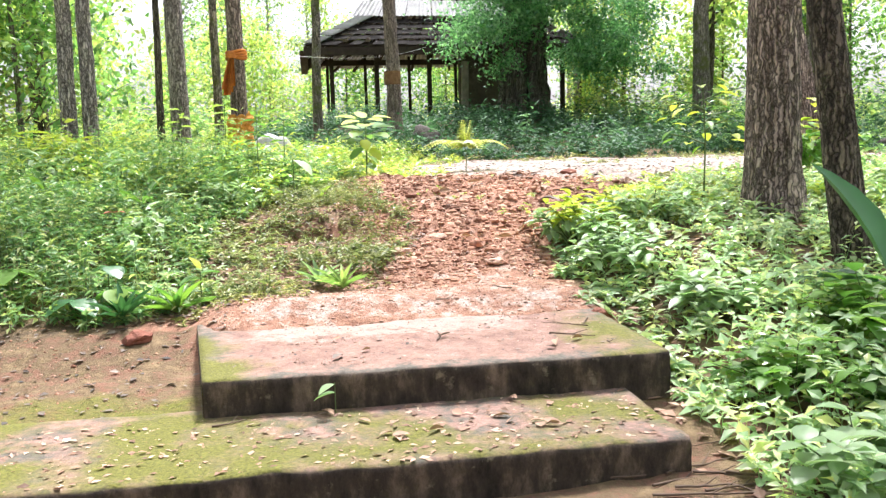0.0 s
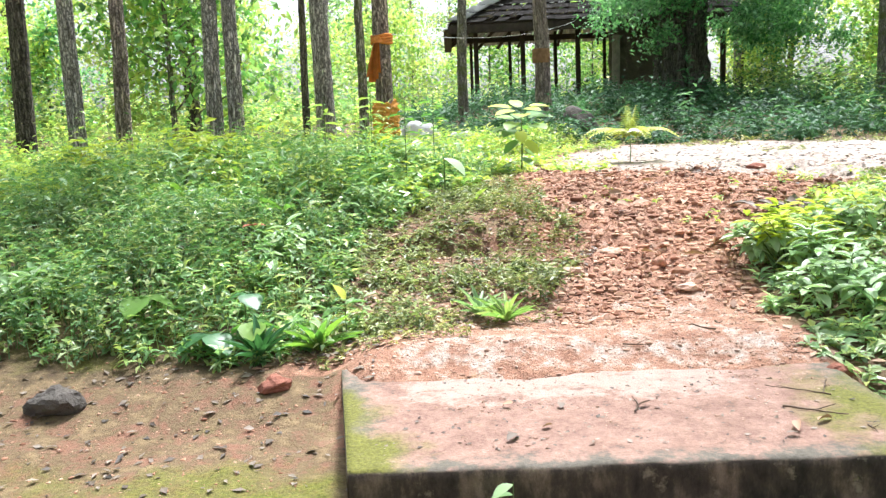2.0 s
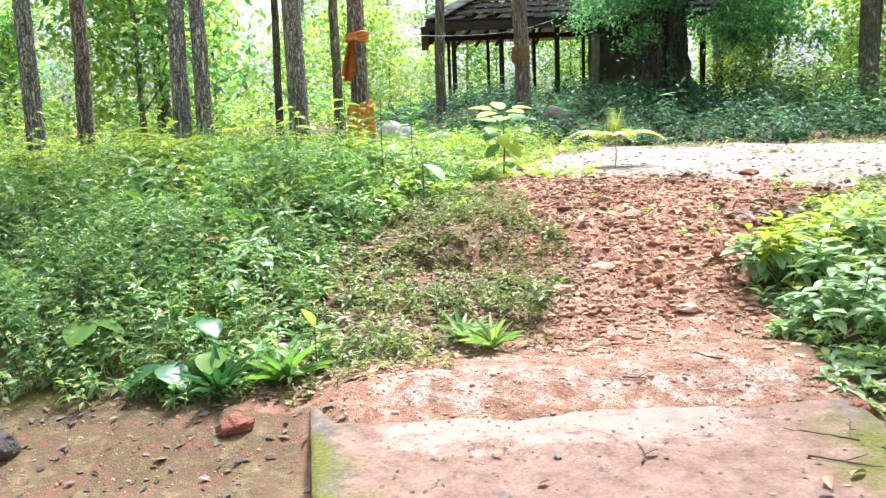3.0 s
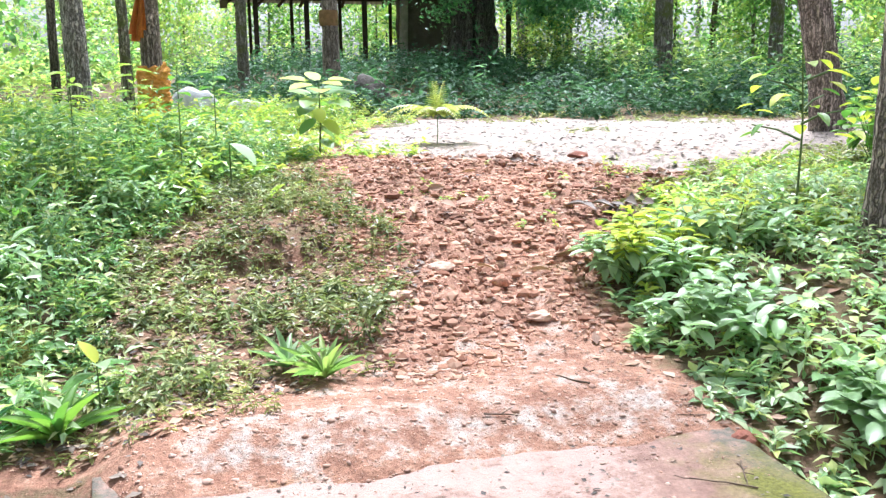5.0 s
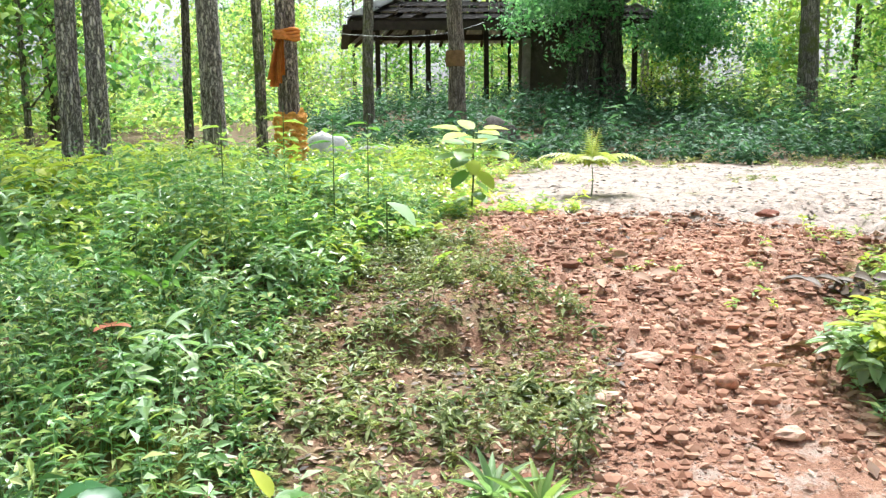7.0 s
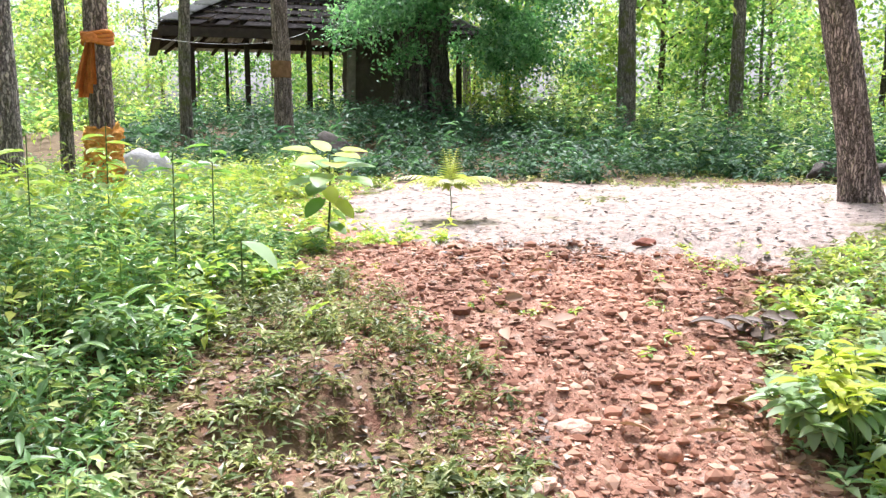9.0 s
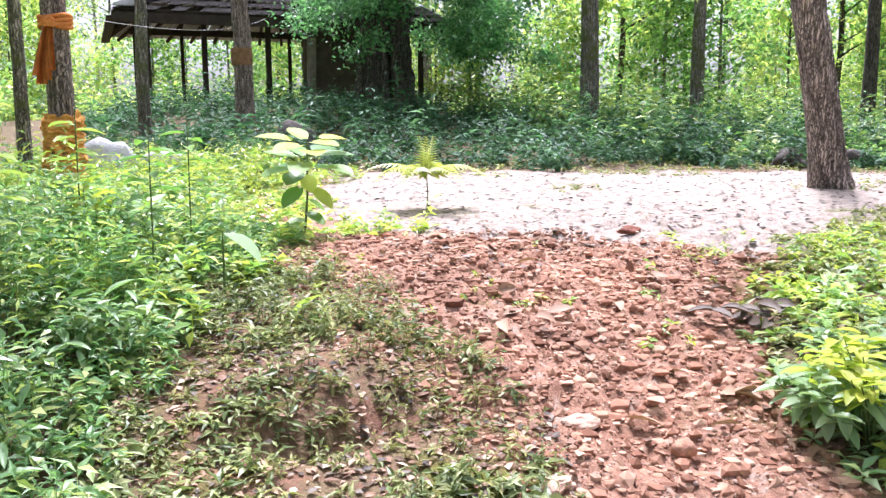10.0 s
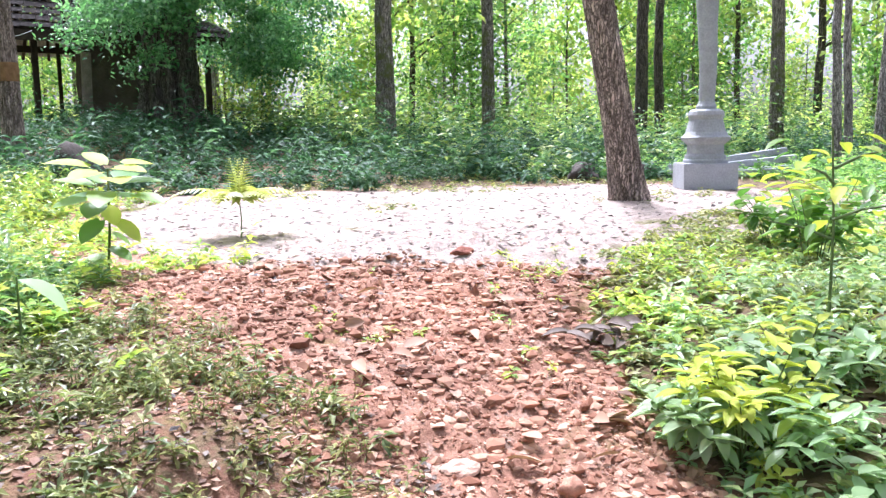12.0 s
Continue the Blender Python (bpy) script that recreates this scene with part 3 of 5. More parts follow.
def tree(place, h, r0, bark, crown_mat, label, seed, lean=(0, 0), sides=14, rings=40, limbs=7, low=0.55, reach=2.2, leaves=2200, spread=0.45, size=0.15, flare=1.4, rough=0.05, name="tree"):
    e = empty(name, place)
    tagged(e, label, "tree")
    (v, f), pts = trunk_mesh(h, r0, r0 * 0.35, lean, sides, rings, seed, flare, rough)
    part("trunk", mesh_of("trunk", v, f, bark, smooth=True), None, e)
    chunks, ends = limbs_of(pts, h, r0, limbs, low, seed, reach)
    for c in chunks:
        part("limb", mesh_of("limb", *c, bark, smooth=True), None, e)
    part("crown", crown_mesh(ends, leaves, spread, size, seed, crown_mat), None, e)
    return e


def on_ground(x, y, dz=0.0):
    return (x, y, float(height(x, y)) + dz)


NEAR_TREES = [
    (-3.99, 12.3, 0.112, 13, (0.010, 0), MAT_BARK_GREY, "tall grey trunk of a close pair, rising from undergrowth"),
    (-3.71, 12.36, 0.108, 12, (0.006, 0.01), MAT_BARK_GREY, "slimmer grey trunk grown close beside its twin"),
    (-2.72, 14.13, 0.155, 14, (-0.012, 0), MAT_BARK_GREY, "straight grey forest tree with furrowed flaky bark"),
    (-1.70, 12.9, 0.128, 14, (0.004, 0), MAT_BARK_RED, "tall tree with grey furrowed bark and orange sashes"),
    (-0.43, 21.0, 0.125, 12, (-0.012, 0), MAT_BARK_MOSS, "slender mossy pole-like tree before the pavilion"),
    (1.47, 21.0, 0.19, 13, (-0.02, 0), MAT_BARK_RED, "straight brown tree with an ochre stain round it"),
    (-6.45, 12.0, 0.13, 12, (0.02, 0), MAT_BARK_DARK, "dark slim tree leaning slightly at the forest edge"),
    (-5.75, 12.0, 0.12, 12, (0.0, 0), MAT_BARK_GREY, "slim grey tree standing in tall undergrowth"),
    (-5.36, 12.6, 0.11, 12, (0.01, 0), MAT_BARK_RED, "slim brown tree standing in tall undergrowth"),
    (-3.6, 17.5, 0.08, 10, (0.01, 0), MAT_BARK_DARK, "thin dark tree half hidden by undergrowth"),
    (-2.11, 14.0, 0.075, 11, (-0.004, 0), MAT_BARK_MOSS, "slim mossy tree close to the sashed tree"),
    (6.7, 11.3, 0.20, 13, (-0.21, 0.0), MAT_BARK_RED, "leaning reddish-brown tree with furrowed bark on sandy ground"),
    (2.83, 5.75, 0.20, 13, (-0.01, 0), MAT_BARK_RED, "thick tree with deeply furrowed brown bark"),
    (2.76, 4.6, 0.112, 10, (-0.15, 0.02), MAT_BARK_DARK, "dark leaning tree among broad-leaved plants"),
    (10.04, 22.0, 0.25, 12, (0, 0), MAT_BARK_MOSS, "tree trunk overgrown with green creepers"),
    (13.3, 22.0, 0.20, 12, (0, 0), MAT_BARK_MOSS, "grey trunk overgrown with creepers in the forest"),
    (17.15, 20.0, 0.19, 12, (-0.02, 0), MAT_BARK_DARK, "dark straight trunk behind the statue"),
    (17.95, 20.0, 0.15, 12, (0, 0), MAT_BARK_DARK, "slim dark trunk beside a thicker one"),
    (17.35, 16.0, 0.19, 12, (0, 0), MAT_BARK_MOSS, "grey lichen-covered trunk beyond the statue"),
    (15.1, 13.2, 0.10, 11, (-0.08, 0), MAT_BARK_GREY, "thin pale tree leaning at the clearing's edge"),
    (15.9, 13.4, 0.09, 11, (-0.05, 0), MAT_BARK_GREY, "thin pale stem in a clump of trees"),
    (16.3, 13.0, 0.12, 11, (0.05, 0), MAT_BARK_GREY, "pale slender tree in a clump of stems"),
]
for k, (x, y, r, h, lean, bark, label) in enumerate(NEAR_TREES):
    close = y < 13.5 and -4.5 < x < 9
    tree(on_ground(x, y), h, r, bark, MAT_CROWN if k % 3 else MAT_CROWN_SUNLIT, label, 100 + k, lean, 72 if close and r > 0.09 and y < 12 else (44 if close else 14), 170 if close and y < 12 else (100 if close else 50), 8, 0.6, 2.4, 1300, 0.5, 0.16, 1.5 if r > 0.16 else 1.2, 0.045 if close else 0.035)

# ---- forest behind: a few kinds, repeated ----
KINDS = [
    dict(h=13, r0=0.16, bark=MAT_BARK_GREY, crown_mat=MAT_CROWN, limbs=12, low=0.35, reach=2.8, leaves=2500, spread=0.65, size=0.27),
    dict(h=11, r0=0.13, bark=MAT_BARK_DARK, crown_mat=MAT_CROWN_SUNLIT, limbs=12, low=0.25, reach=2.6, leaves=2500, spread=0.65, size=0.27),
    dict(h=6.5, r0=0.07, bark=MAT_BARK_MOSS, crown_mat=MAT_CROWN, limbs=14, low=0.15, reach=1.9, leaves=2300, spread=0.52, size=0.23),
    dict(h=5.0, r0=0.05, bark=MAT_BARK_DARK, crown_mat=MAT_CROWN_SUNLIT, limbs=13, low=0.12, reach=1.7, leaves=2100, spread=0.48, size=0.22),
    dict(h=4.0, r0=0.04, bark=MAT_BARK_MOSS, crown_mat=MAT_CROWN_DARK, limbs=12, low=0.1, reach=1.5, leaves=2400, spread=0.44, size=0.2),
]
LABELS = ["tall grey-barked forest tree with a thin crown", "dark forest tree with light green sunlit leaves", "young forest tree leafed almost to the ground", "slender sapling with yellow-green leaves", "dense dark green young tree"]
PROTOS = [tree(on_ground(-34 + 5 * i, 30), label=LABELS[i], seed=300 + i, sides=9, rings=24, flare=1.2, **kd) for i, kd in enumerate(KINDS)]
for p in PROTOS:
    tagged(p, group="forest trees")
fg = np.random.default_rng(21)
spots = []


def clear_of(x, y):
    if y < 17 and x > -9 and x < 22 and y > -6:
        return False
    if -3 < x < 8.5 and 16 < y < 38:
        return False
    if -3.2 < x < 0.5 and y < 24:
        return False
    return all((x - a) ** 2 + (y - b) ** 2 > (1.5 if y < 40 else 2.2) ** 2 for a, b in spots)


def strew(n, xr, yr, kinds):
    made = 0
    for _ in range(n * 6):
        if made >= n:
            break
        x, y = fg.uniform(*xr), fg.uniform(*yr)
        if not clear_of(x, y):
            continue
        spots.append((x, y))
        p = PROTOS[int(fg.choice(kinds))]
        s = fg.uniform(0.8, 1.2)
        c = copy_thing(p, pose(x, y, float(height(x, y)) - 0.05, 0, 0, fg.uniform(0, 360)))
        c.scale = (s, s, s * fg.uniform(0.9, 1.15))
        made += 1


# Kinds 1 and 3, with sunlight in their leaf colour, brighten the forest.
strew(17, (-22, -3), (20, 32), [1, 3, 3, 2])
strew(22, (9, 34), (24, 34), [2, 3, 3, 0, 1])
strew(24, (-32, 46), (34, 54), [1, 2, 3, 3])
strew(14, (-45, 60), (50, 75), [0, 1])
strew(9, (-5, 11), (38.5, 47), [2, 3, 3])
strew(10, (20, 34), (6, 20), [1, 2, 3])
strew(16, (22, 42), (13, 27), [1, 2, 3, 3])
strew(10, (-22, -9), (4, 17), [0, 2, 3])
strew(14, (-22, 22), (-22, -7), [0, 1])


# ---- undergrowth: leaves too many to count ----
def herbs(xy, hmin, hmax, per, lmin, lmax, seed, aspect=(0.35, 0.55), tv=LEAF_V, tf=LEAF_F, base=0.15):
    """Herbs with a thin stem and leaves set round it up to the tip."""
    g = np.random.default_rng(seed)
    n = len(xy)
    z = height(xy[:, 0], xy[:, 1])
    hh = g.uniform(hmin, hmax, n) * (0.75 + 0.5 * g.random(n)) * np.clip(0.95 + 0.55 * rumple(xy[:, 0] * 1.1 + seed, xy[:, 1] * 1.1), 0.35, 1.8)
    hh *= 0.45 + 0.55 * smooth(0, 0.6, np.abs(xy[:, 0] - np.interp(xy[:, 1], LEFT_Y, LEFT_X)))
    hh *= 0.4 + 0.6 * smooth(0, 0.7, np.abs(xy[:, 0] - np.interp(xy[:, 1], RIGHT_Y, RIGHT_X)))
    verge = smooth(6.0, 6.8, xy[:, 1]) * (1 - smooth(9.5, 11, xy[:, 1])) * (xy[:, 0] > np.interp(xy[:, 1], RIGHT_Y, RIGHT_X) - 0.3) * (xy[:, 0] < 5)
    hh *= 1 - 0.45 * verge
    u = np.tile((np.arange(per) + 0.5) / per, (n, 1)) + g.normal(0, 0.06, (n, per))
    lean = g.normal(0, 0.18, (n, 2))
    k = base + (1 - base) * u
    px = xy[:, :1] + lean[:, :1] * hh[:, None] * k
    py = xy[:, 1:] + lean[:, 1:] * hh[:, None] * k
    pz = z[:, None] + hh[:, None] * k
    yaw = np.tile(np.arange(per) * 2.4, (n, 1)) + g.uniform(0, 6.28, (n, 1)) + g.normal(0, 0.3, (n, per))
    pitch = g.normal(0.0, 0.3, (n, per)) + 0.6 * (u - 0.5)
    ln = g.uniform(lmin, lmax, (n, 1)) * (1.15 - 0.5 * np.abs(u - 0.45)) * g.uniform(0.75, 1.2, (n, per))
    pos = np.stack((px, py, pz), -1).reshape(-1, 3)
    lv, lf = place_leaves(pos, yaw.ravel(), pitch.ravel(), ln.ravel(), (ln * g.uniform(*aspect, (n, 1))).ravel(), tv, tf, g.normal(0, 0.35, n * per))
    w = 0.003
    foot = np.stack((xy[:, 0], xy[:, 1], z - 0.03), -1)
    tip = np.stack((xy[:, 0] + lean[:, 0] * hh, xy[:, 1] + lean[:, 1] * hh, z + hh), -1)
    sv = np.stack((foot + (w, 0, 0), foot + (-w, w, 0), foot + (-w, -w, 0), tip), 1).reshape(-1, 3)
    sf = (np.array([(0, 1, 3), (1, 2, 3), (2, 0, 3)])[None] + (np.arange(n) * 4)[:, None, None]).reshape(-1, 3)
    if lf.shape[1] == 4:
        lf = np.concatenate((lf[:, [0, 1, 2]], lf[:, [0, 2, 3]]))
    return joined([(lv, lf), (sv, sf)])


def scatter(n, xr, yr, keep, seed):
    g = np.random.default_rng(seed)
    xy = np.stack((g.uniform(*xr, n), g.uniform(*yr, n)), -1)
    return xy[keep(xy[:, 0], xy[:, 1])]


def left_of(margin, y0, y1):
    return lambda x, y: (x < np.interp(y, LEFT_Y, LEFT_X) - margin + 0.12 * rumple(x * 3, y * 3)) & (y > y0 + 0.15 * rumple(x * 2, 5)) & (y < y1)


def right_of(margin, y0, y1):
    return lambda x, y: (x > np.interp(y, RIGHT_Y, RIGHT_X) + margin + 0.1 * rumple(x * 3, y * 3)) & (y > y0) & (y < y1)


def stuff(name, vf, mat, label):
    return thing(name, mesh_of(name, vf[0], vf[1], mat), None, (0, 0, 0), label, "undergrowth", "stuff")


stuff("undergrowth", herbs(scatter(5600, (-4.5, 0.5), (4.9, 10), left_of(0.08, 4.95, 10), 1), 0.10, 0.32, 14, 0.035, 0.08, 2, aspect=(0.28, 0.45)), MAT_HERB, "dense green leafy undergrowth beside the path")
stuff("undergrowth", herbs(scatter(480, (-4.5, 0.3), (4.9, 10), left_of(0.05, 4.9, 10), 3), 0.06, 0.32, 10, 0.05, 0.095, 4), MAT_HERB_PALE, "pale broad-leaved herbs in the undergrowth")
stuff("undergrowth", herbs(scatter(420, (-4.5, 0.0), (5.2, 10), left_of(0.25, 5.2, 10), 23), 0.3, 0.6, 18, 0.05, 0.10, 24, aspect=(0.18, 0.28)), MAT_HERB, "taller feathery herbs in the undergrowth")
stuff("undergrowth", herbs(scatter(6500, (-14, 2.5), (9, 19), left_of(0.25, 9, 19), 5), 0.06, 0.24, 10, 0.06, 0.12, 6), MAT_HERB, "low green undergrowth below the trees")
stuff("undergrowth", herbs(scatter(5200, (-12, 2.0), (7.5, 17), left_of(0.0, 7.5, 17), 7), 0.10, 0.36, 10, 0.06, 0.12, 8), MAT_YELLOW, "yellow-green young plants below the trees")
stuff("undergrowth", herbs(scatter(2600, (-16, -4.6), (5, 17), lambda x, y: y > 4, 25), 0.12, 0.5, 11, 0.07, 0.14, 26), MAT_CROWN_SUNLIT, "sunlit undergrowth among the trees")
stuff("undergrowth", herbs(scatter(2400, (0.9, 6), (2.2, 8), right_of(0.08, 2.2, 7.0), 9), 0.06, 0.26, 10, 0.05, 0.11, 10), MAT_HERB_PALE, "pale green leafy plants on the bank")
stuff("undergrowth", herbs(scatter(1300, (0.9, 6), (2.2, 8.5), right_of(0.1, 2.2, 7.4), 11), 0.06, 0.26, 11, 0.05, 0.10, 12), MAT_HERB_PALE, "green leafy plants on the bank")
stuff("undergrowth", herbs(scatter(1500, (1.2, 6), (6.4, 10.5), right_of(-0.05, 6.4, 10.0), 27), 0.05, 0.15, 8, 0.04, 0.09, 28), MAT_YELLOW_DULL, "low yellowish weeds on the verge")
stuff("undergrowth", herbs(scatter(3000, (4, 20), (4, 13), right_of(1.9, 4, 13), 13), 0.06, 0.3, 10, 0.07, 0.13, 14), MAT_CROWN, "sunlit undergrowth at the edge of the clearing")
stuff("undergrowth", herbs(scatter(7500, (-2, 26), (12.5, 27), lambda x, y: (y > far_edge(x) + 0.7 + 0.5 * rumple(x, 3)) & (rumple(x * 0.9, y * 0.9) > -0.75), 15), 0.12, 0.6, 12, 0.09, 0.18, 16), MAT_SHRUB_SHADED, "green shrubs behind the clearing, coloured as in canopy shade")
stuff("undergrowth", herbs(scatter(170, (-1.5, 9), (16.5, 24), lambda x, y: rumple(x * 0.8 + 2, y * 0.8) > 0.15, 97), 0.35, 0.85, 15, 0.16, 0.30, 98, aspect=(0.25, 0.4)), MAT_SHRUB_PALE, "paler broad-leaved shrubs on the mound")
stuff("undergrowth", herbs(scatter(2600, (7.5, 30), (14.5, 25), lambda x, y: y > 15.2 + 0.6 * rumple(x, 9), 17), 0.3, 1.3, 14, 0.12, 0.22, 18), MAT_HERB, "bushy green shrubs at the forest edge")
stuff("undergrowth", herbs(scatter(4200, (-30, 44), (22, 48), lambda x, y: (x < -3) | (x > 9) | (y > 35), 19), 0.3, 1.6, 14, 0.16, 0.3, 20, tv=FAR_V, tf=FAR_F), MAT_CROWN_SUNLIT, "sunlit forest undergrowth in the distance")
stuff("undergrowth", herbs(scatter(2200, (19, 42), (8, 26), lambda x, y: x > 18, 99), 0.5, 2.2, 14, 0.14, 0.26, 101, tv=FAR_V, tf=FAR_F), MAT_CROWN_SUNLIT, "sunlit undergrowth beyond the statue")
stuff("undergrowth", herbs(scatter(2600, (-30, 44), (24, 50), lambda x, y: (x < -3) | (x > 9) | (y > 36), 29), 0.5, 2.4, 16, 0.16, 0.3, 30, tv=FAR_V, tf=FAR_F), MAT_CROWN, "green forest undergrowth in the distance")
stuff("undergrowth", herbs(scatter(2500, (-1.9, 0.5), (4.9, 9.8), lambda x, y: (x > np.interp(y, LEFT_Y, LEFT_X) - 0.25) & (x < np.interp(y, DIRT_Y, DIRT_X) + 0.12 + 0.12 * rumple(x * 4, y * 4)), 21), 0.02, 0.09, 6, 0.025, 0.06, 22, aspect=(0.22, 0.4)), MAT_YELLOW_DULL, "sparse low herbs on the mossy slope")
stuff("undergrowth", herbs(scatter(1500, (-1, 3.5), (9.6, 16.5), lambda x, y: (x > np.interp(y, LEFT_Y, LEFT_X) - 0.3) & (x < np.interp(y, LEFT_Y, LEFT_X) + 0.75 + 0.3 * rumple(x * 2, y * 2)), 81), 0.03, 0.14, 8, 0.05, 0.1, 82), MAT_YELLOW, "low sunlit weeds beside the sandy clearing")
stuff("undergrowth", herbs(scatter(1000, (1.2, 6), (5.8, 9), right_of(0.15, 5.8, 8.6), 83), 0.06, 0.22, 9, 0.05, 0.10, 84), MAT_YELLOW, "yellow-green young plants on the bank")
stuff("undergrowth", herbs(scatter(1400, (8, 26), (14.5, 20), lambda x, y: y > 15.3 + 0.4 * rumple(x, 7), 85), 0.4, 1.1, 14, 0.10, 0.2, 86), MAT_SHRUB_SHADED, "bushy shrubs at the forest edge, coloured as in shade")
stuff("undergrowth", herbs(scatter(1500, (1.5, 11), (9.5, 16.8), lambda x, y: (y > far_edge(x) - 0.5 + 0.6 * rumple(x * 0.8, 2)) | (rumple(x * 0.9 + 8, y * 0.9) > 1.0) | (np.hypot(x - 6.7, y - 11.3) < 0.55), 87), 0.02, 0.09, 6, 0.04, 0.09, 88), MAT_YELLOW_DULL, "low pale weeds on the sandy ground")
stuff("undergrowth", herbs(scatter(2200, (9.8, 22), (8, 17), lambda x, y: (x > 10.4 + 0.5 * rumple(y, 4)), 89), 0.08, 0.4, 10, 0.07, 0.14, 90), MAT_CROWN, "green undergrowth behind the statue")
stuff("undergrowth", herbs(scatter(1050, (-1.6, 0.2), (5.2, 8.6), lambda x, y: (x > np.interp(y, LEFT_Y, LEFT_X) - 0.2) & (x < np.interp(y, DIRT_Y, DIRT_X) + 0.05) & (rumple(x * 2.6, y * 2.6 + 6) > -0.15), 95), 0.05, 0.17, 9, 0.035, 0.08, 96, aspect=(0.26, 0.42)), MAT_SLOPE, "small dull green herbs scattered on the mossy slope")
stuff("undergrowth", herbs(scatter(380, (-0.4, 3.2), (7.0, 10.2), lambda x, y: (rumple(x * 1.7 + 3, y * 1.7) > 0.55), 61), 0.02, 0.06, 6, 0.03, 0.06, 62), MAT_YELLOW, "tiny weeds sprouting in the red soil")


def litter(n, xr, yr, keep, lmin, lmax, seed, lift=0.006, level=None):
    xy = scatter(n, xr, yr, keep, seed)
    g = np.random.default_rng(seed + 1)
    k = len(xy)
    pos = np.stack((xy[:, 0], xy[:, 1], (height(xy[:, 0], xy[:, 1]) if level is None else level + 0 * xy[:, 0]) + lift), -1)
    ln = g.uniform(lmin, lmax, k)
    flat = LEAF_V * np.array([1, 1, 0.45])
    v, f = place_leaves(pos, g.uniform(0, 6.28, k), g.normal(0.05, 0.12, k), ln, ln * g.uniform(0.35, 0.65, k), flat, LEAF_F, g.normal(0, 0.2, k))
    return v, f


on_slope = lambda x, y: (x > np.interp(y, LEFT_Y, LEFT_X) - 0.4) & (x < np.interp(y, DIRT_Y, DIRT_X) + 0.15)
on_dirt = lambda x, y: (x > np.interp(y, DIRT_Y, DIRT_X) - 0.1) & (x < np.interp(y, RIGHT_Y, RIGHT_X) + 0.1)
thing("leaf_litter", mesh_of("leaf_litter", *litter(6200, (-1.9, 0.5), (4.9, 9.8), on_slope, 0.02, 0.07, 31), MAT_DEAD), None, (0, 0, 0), "dry brown leaf litter on the mossy slope", "leaf litter", "stuff")
thing("leaf_litter", mesh_of("leaf_litter", *litter(2600, (-1.9, 0.5), (4.9, 9.8), on_slope, 0.02, 0.06, 32, 0.010), MAT_DEAD_DARK), None, (0, 0, 0), "dark rotting leaf litter on the mossy slope", "leaf litter", "stuff")
thing("leaf_litter", mesh_of("leaf_litter", *litter(2400, (-1.2, 4), (5.3, 10.5), on_dirt, 0.02, 0.065, 33, 0.012), MAT_DEAD), None, (0, 0, 0), "scattered dry leaves on red soil", "leaf litter", "stuff")
thing("leaf_litter", mesh_of("leaf_litter", *litter(4200, (0.3, 10), (8, 17), lambda x, y: x > np.interp(y, LEFT_Y, LEFT_X), 0.03, 0.10, 35), MAT_DEAD_DARK), None, (0, 0, 0), "dry leaves strewn over the pale clearing", "leaf litter", "stuff")
thing("leaf_litter", mesh_of("leaf_litter", *litter(800, (-3.4, -1.2), (2.0, 5.2), lambda x, y: (y > 3.6) | (y < 2.68), 0.015, 0.07, 39), MAT_DEAD_DARK), None, (0, 0, 0), "brown leaves and bits on the soil beside the step", "leaf litter", "stuff")
thing("leaf_litter", mesh_of("leaf_litter", *litter(420, (-1.15, 0.95), (3.56, 4.75), lambda x, y: y > 3.5, 0.008, 0.035, 71, 0.004, 0.316), MAT_DEAD_DARK), None, (0, 0, 0), "small dark leaf scraps on the upper step", "leaf litter", "stuff")
thing("leaf_litter", mesh_of("leaf_litter", *litter(1200, (-3.2, 0.72), (2.74, 3.44), lambda x, y: y > 2.7, 0.008, 0.05, 73, 0.004, 0.148), MAT_DEAD), None, (0, 0, 0), "dry leaf scraps on the lower step", "leaf litter", "stuff")
thing("leaf_litter", mesh_of("leaf_litter", *litter(2200, (0.8, 5), (2, 8), right_of(-0.1, 2, 8), 0.04, 0.12, 37), MAT_DEAD), None, (0, 0, 0), "brown leaf litter under the bank's plants", "leaf litter", "stuff")


def clods(n, xr, yr, keep, smin, smax, seed, level=None):
    xy = scatter(n, xr, yr, keep, seed)
    g = np.random.default_rng(seed + 1)
    base = bmesh.new()
    bmesh.ops.create_icosphere(base, subdivisions=1, radius=0.5)
    bv, bf = np.array([v.co[:] for v in base.verts]), np.array([[v.index for v in f.verts] for f in base.faces])
    base.free()
    k = len(xy)
    s = smin + (smax - smin) * g.random(k) ** 7
    v = bv[None] * (1 + g.normal(0, 0.22, (k, len(bv), 1))) * (s[:, None] * g.uniform(0.5, 1.6, (k, 3)))[:, None] * np.array([1, 1, 0.62])
    v = v + np.stack((xy[:, 0], xy[:, 1], (height(xy[:, 0], xy[:, 1]) if level is None else level + 0 * s) - s * 0.04), -1)[:, None]
    return v.reshape(-1, 3), (bf[None] + (np.arange(k) * len(bv))[:, None, None]).reshape(-1, 3)


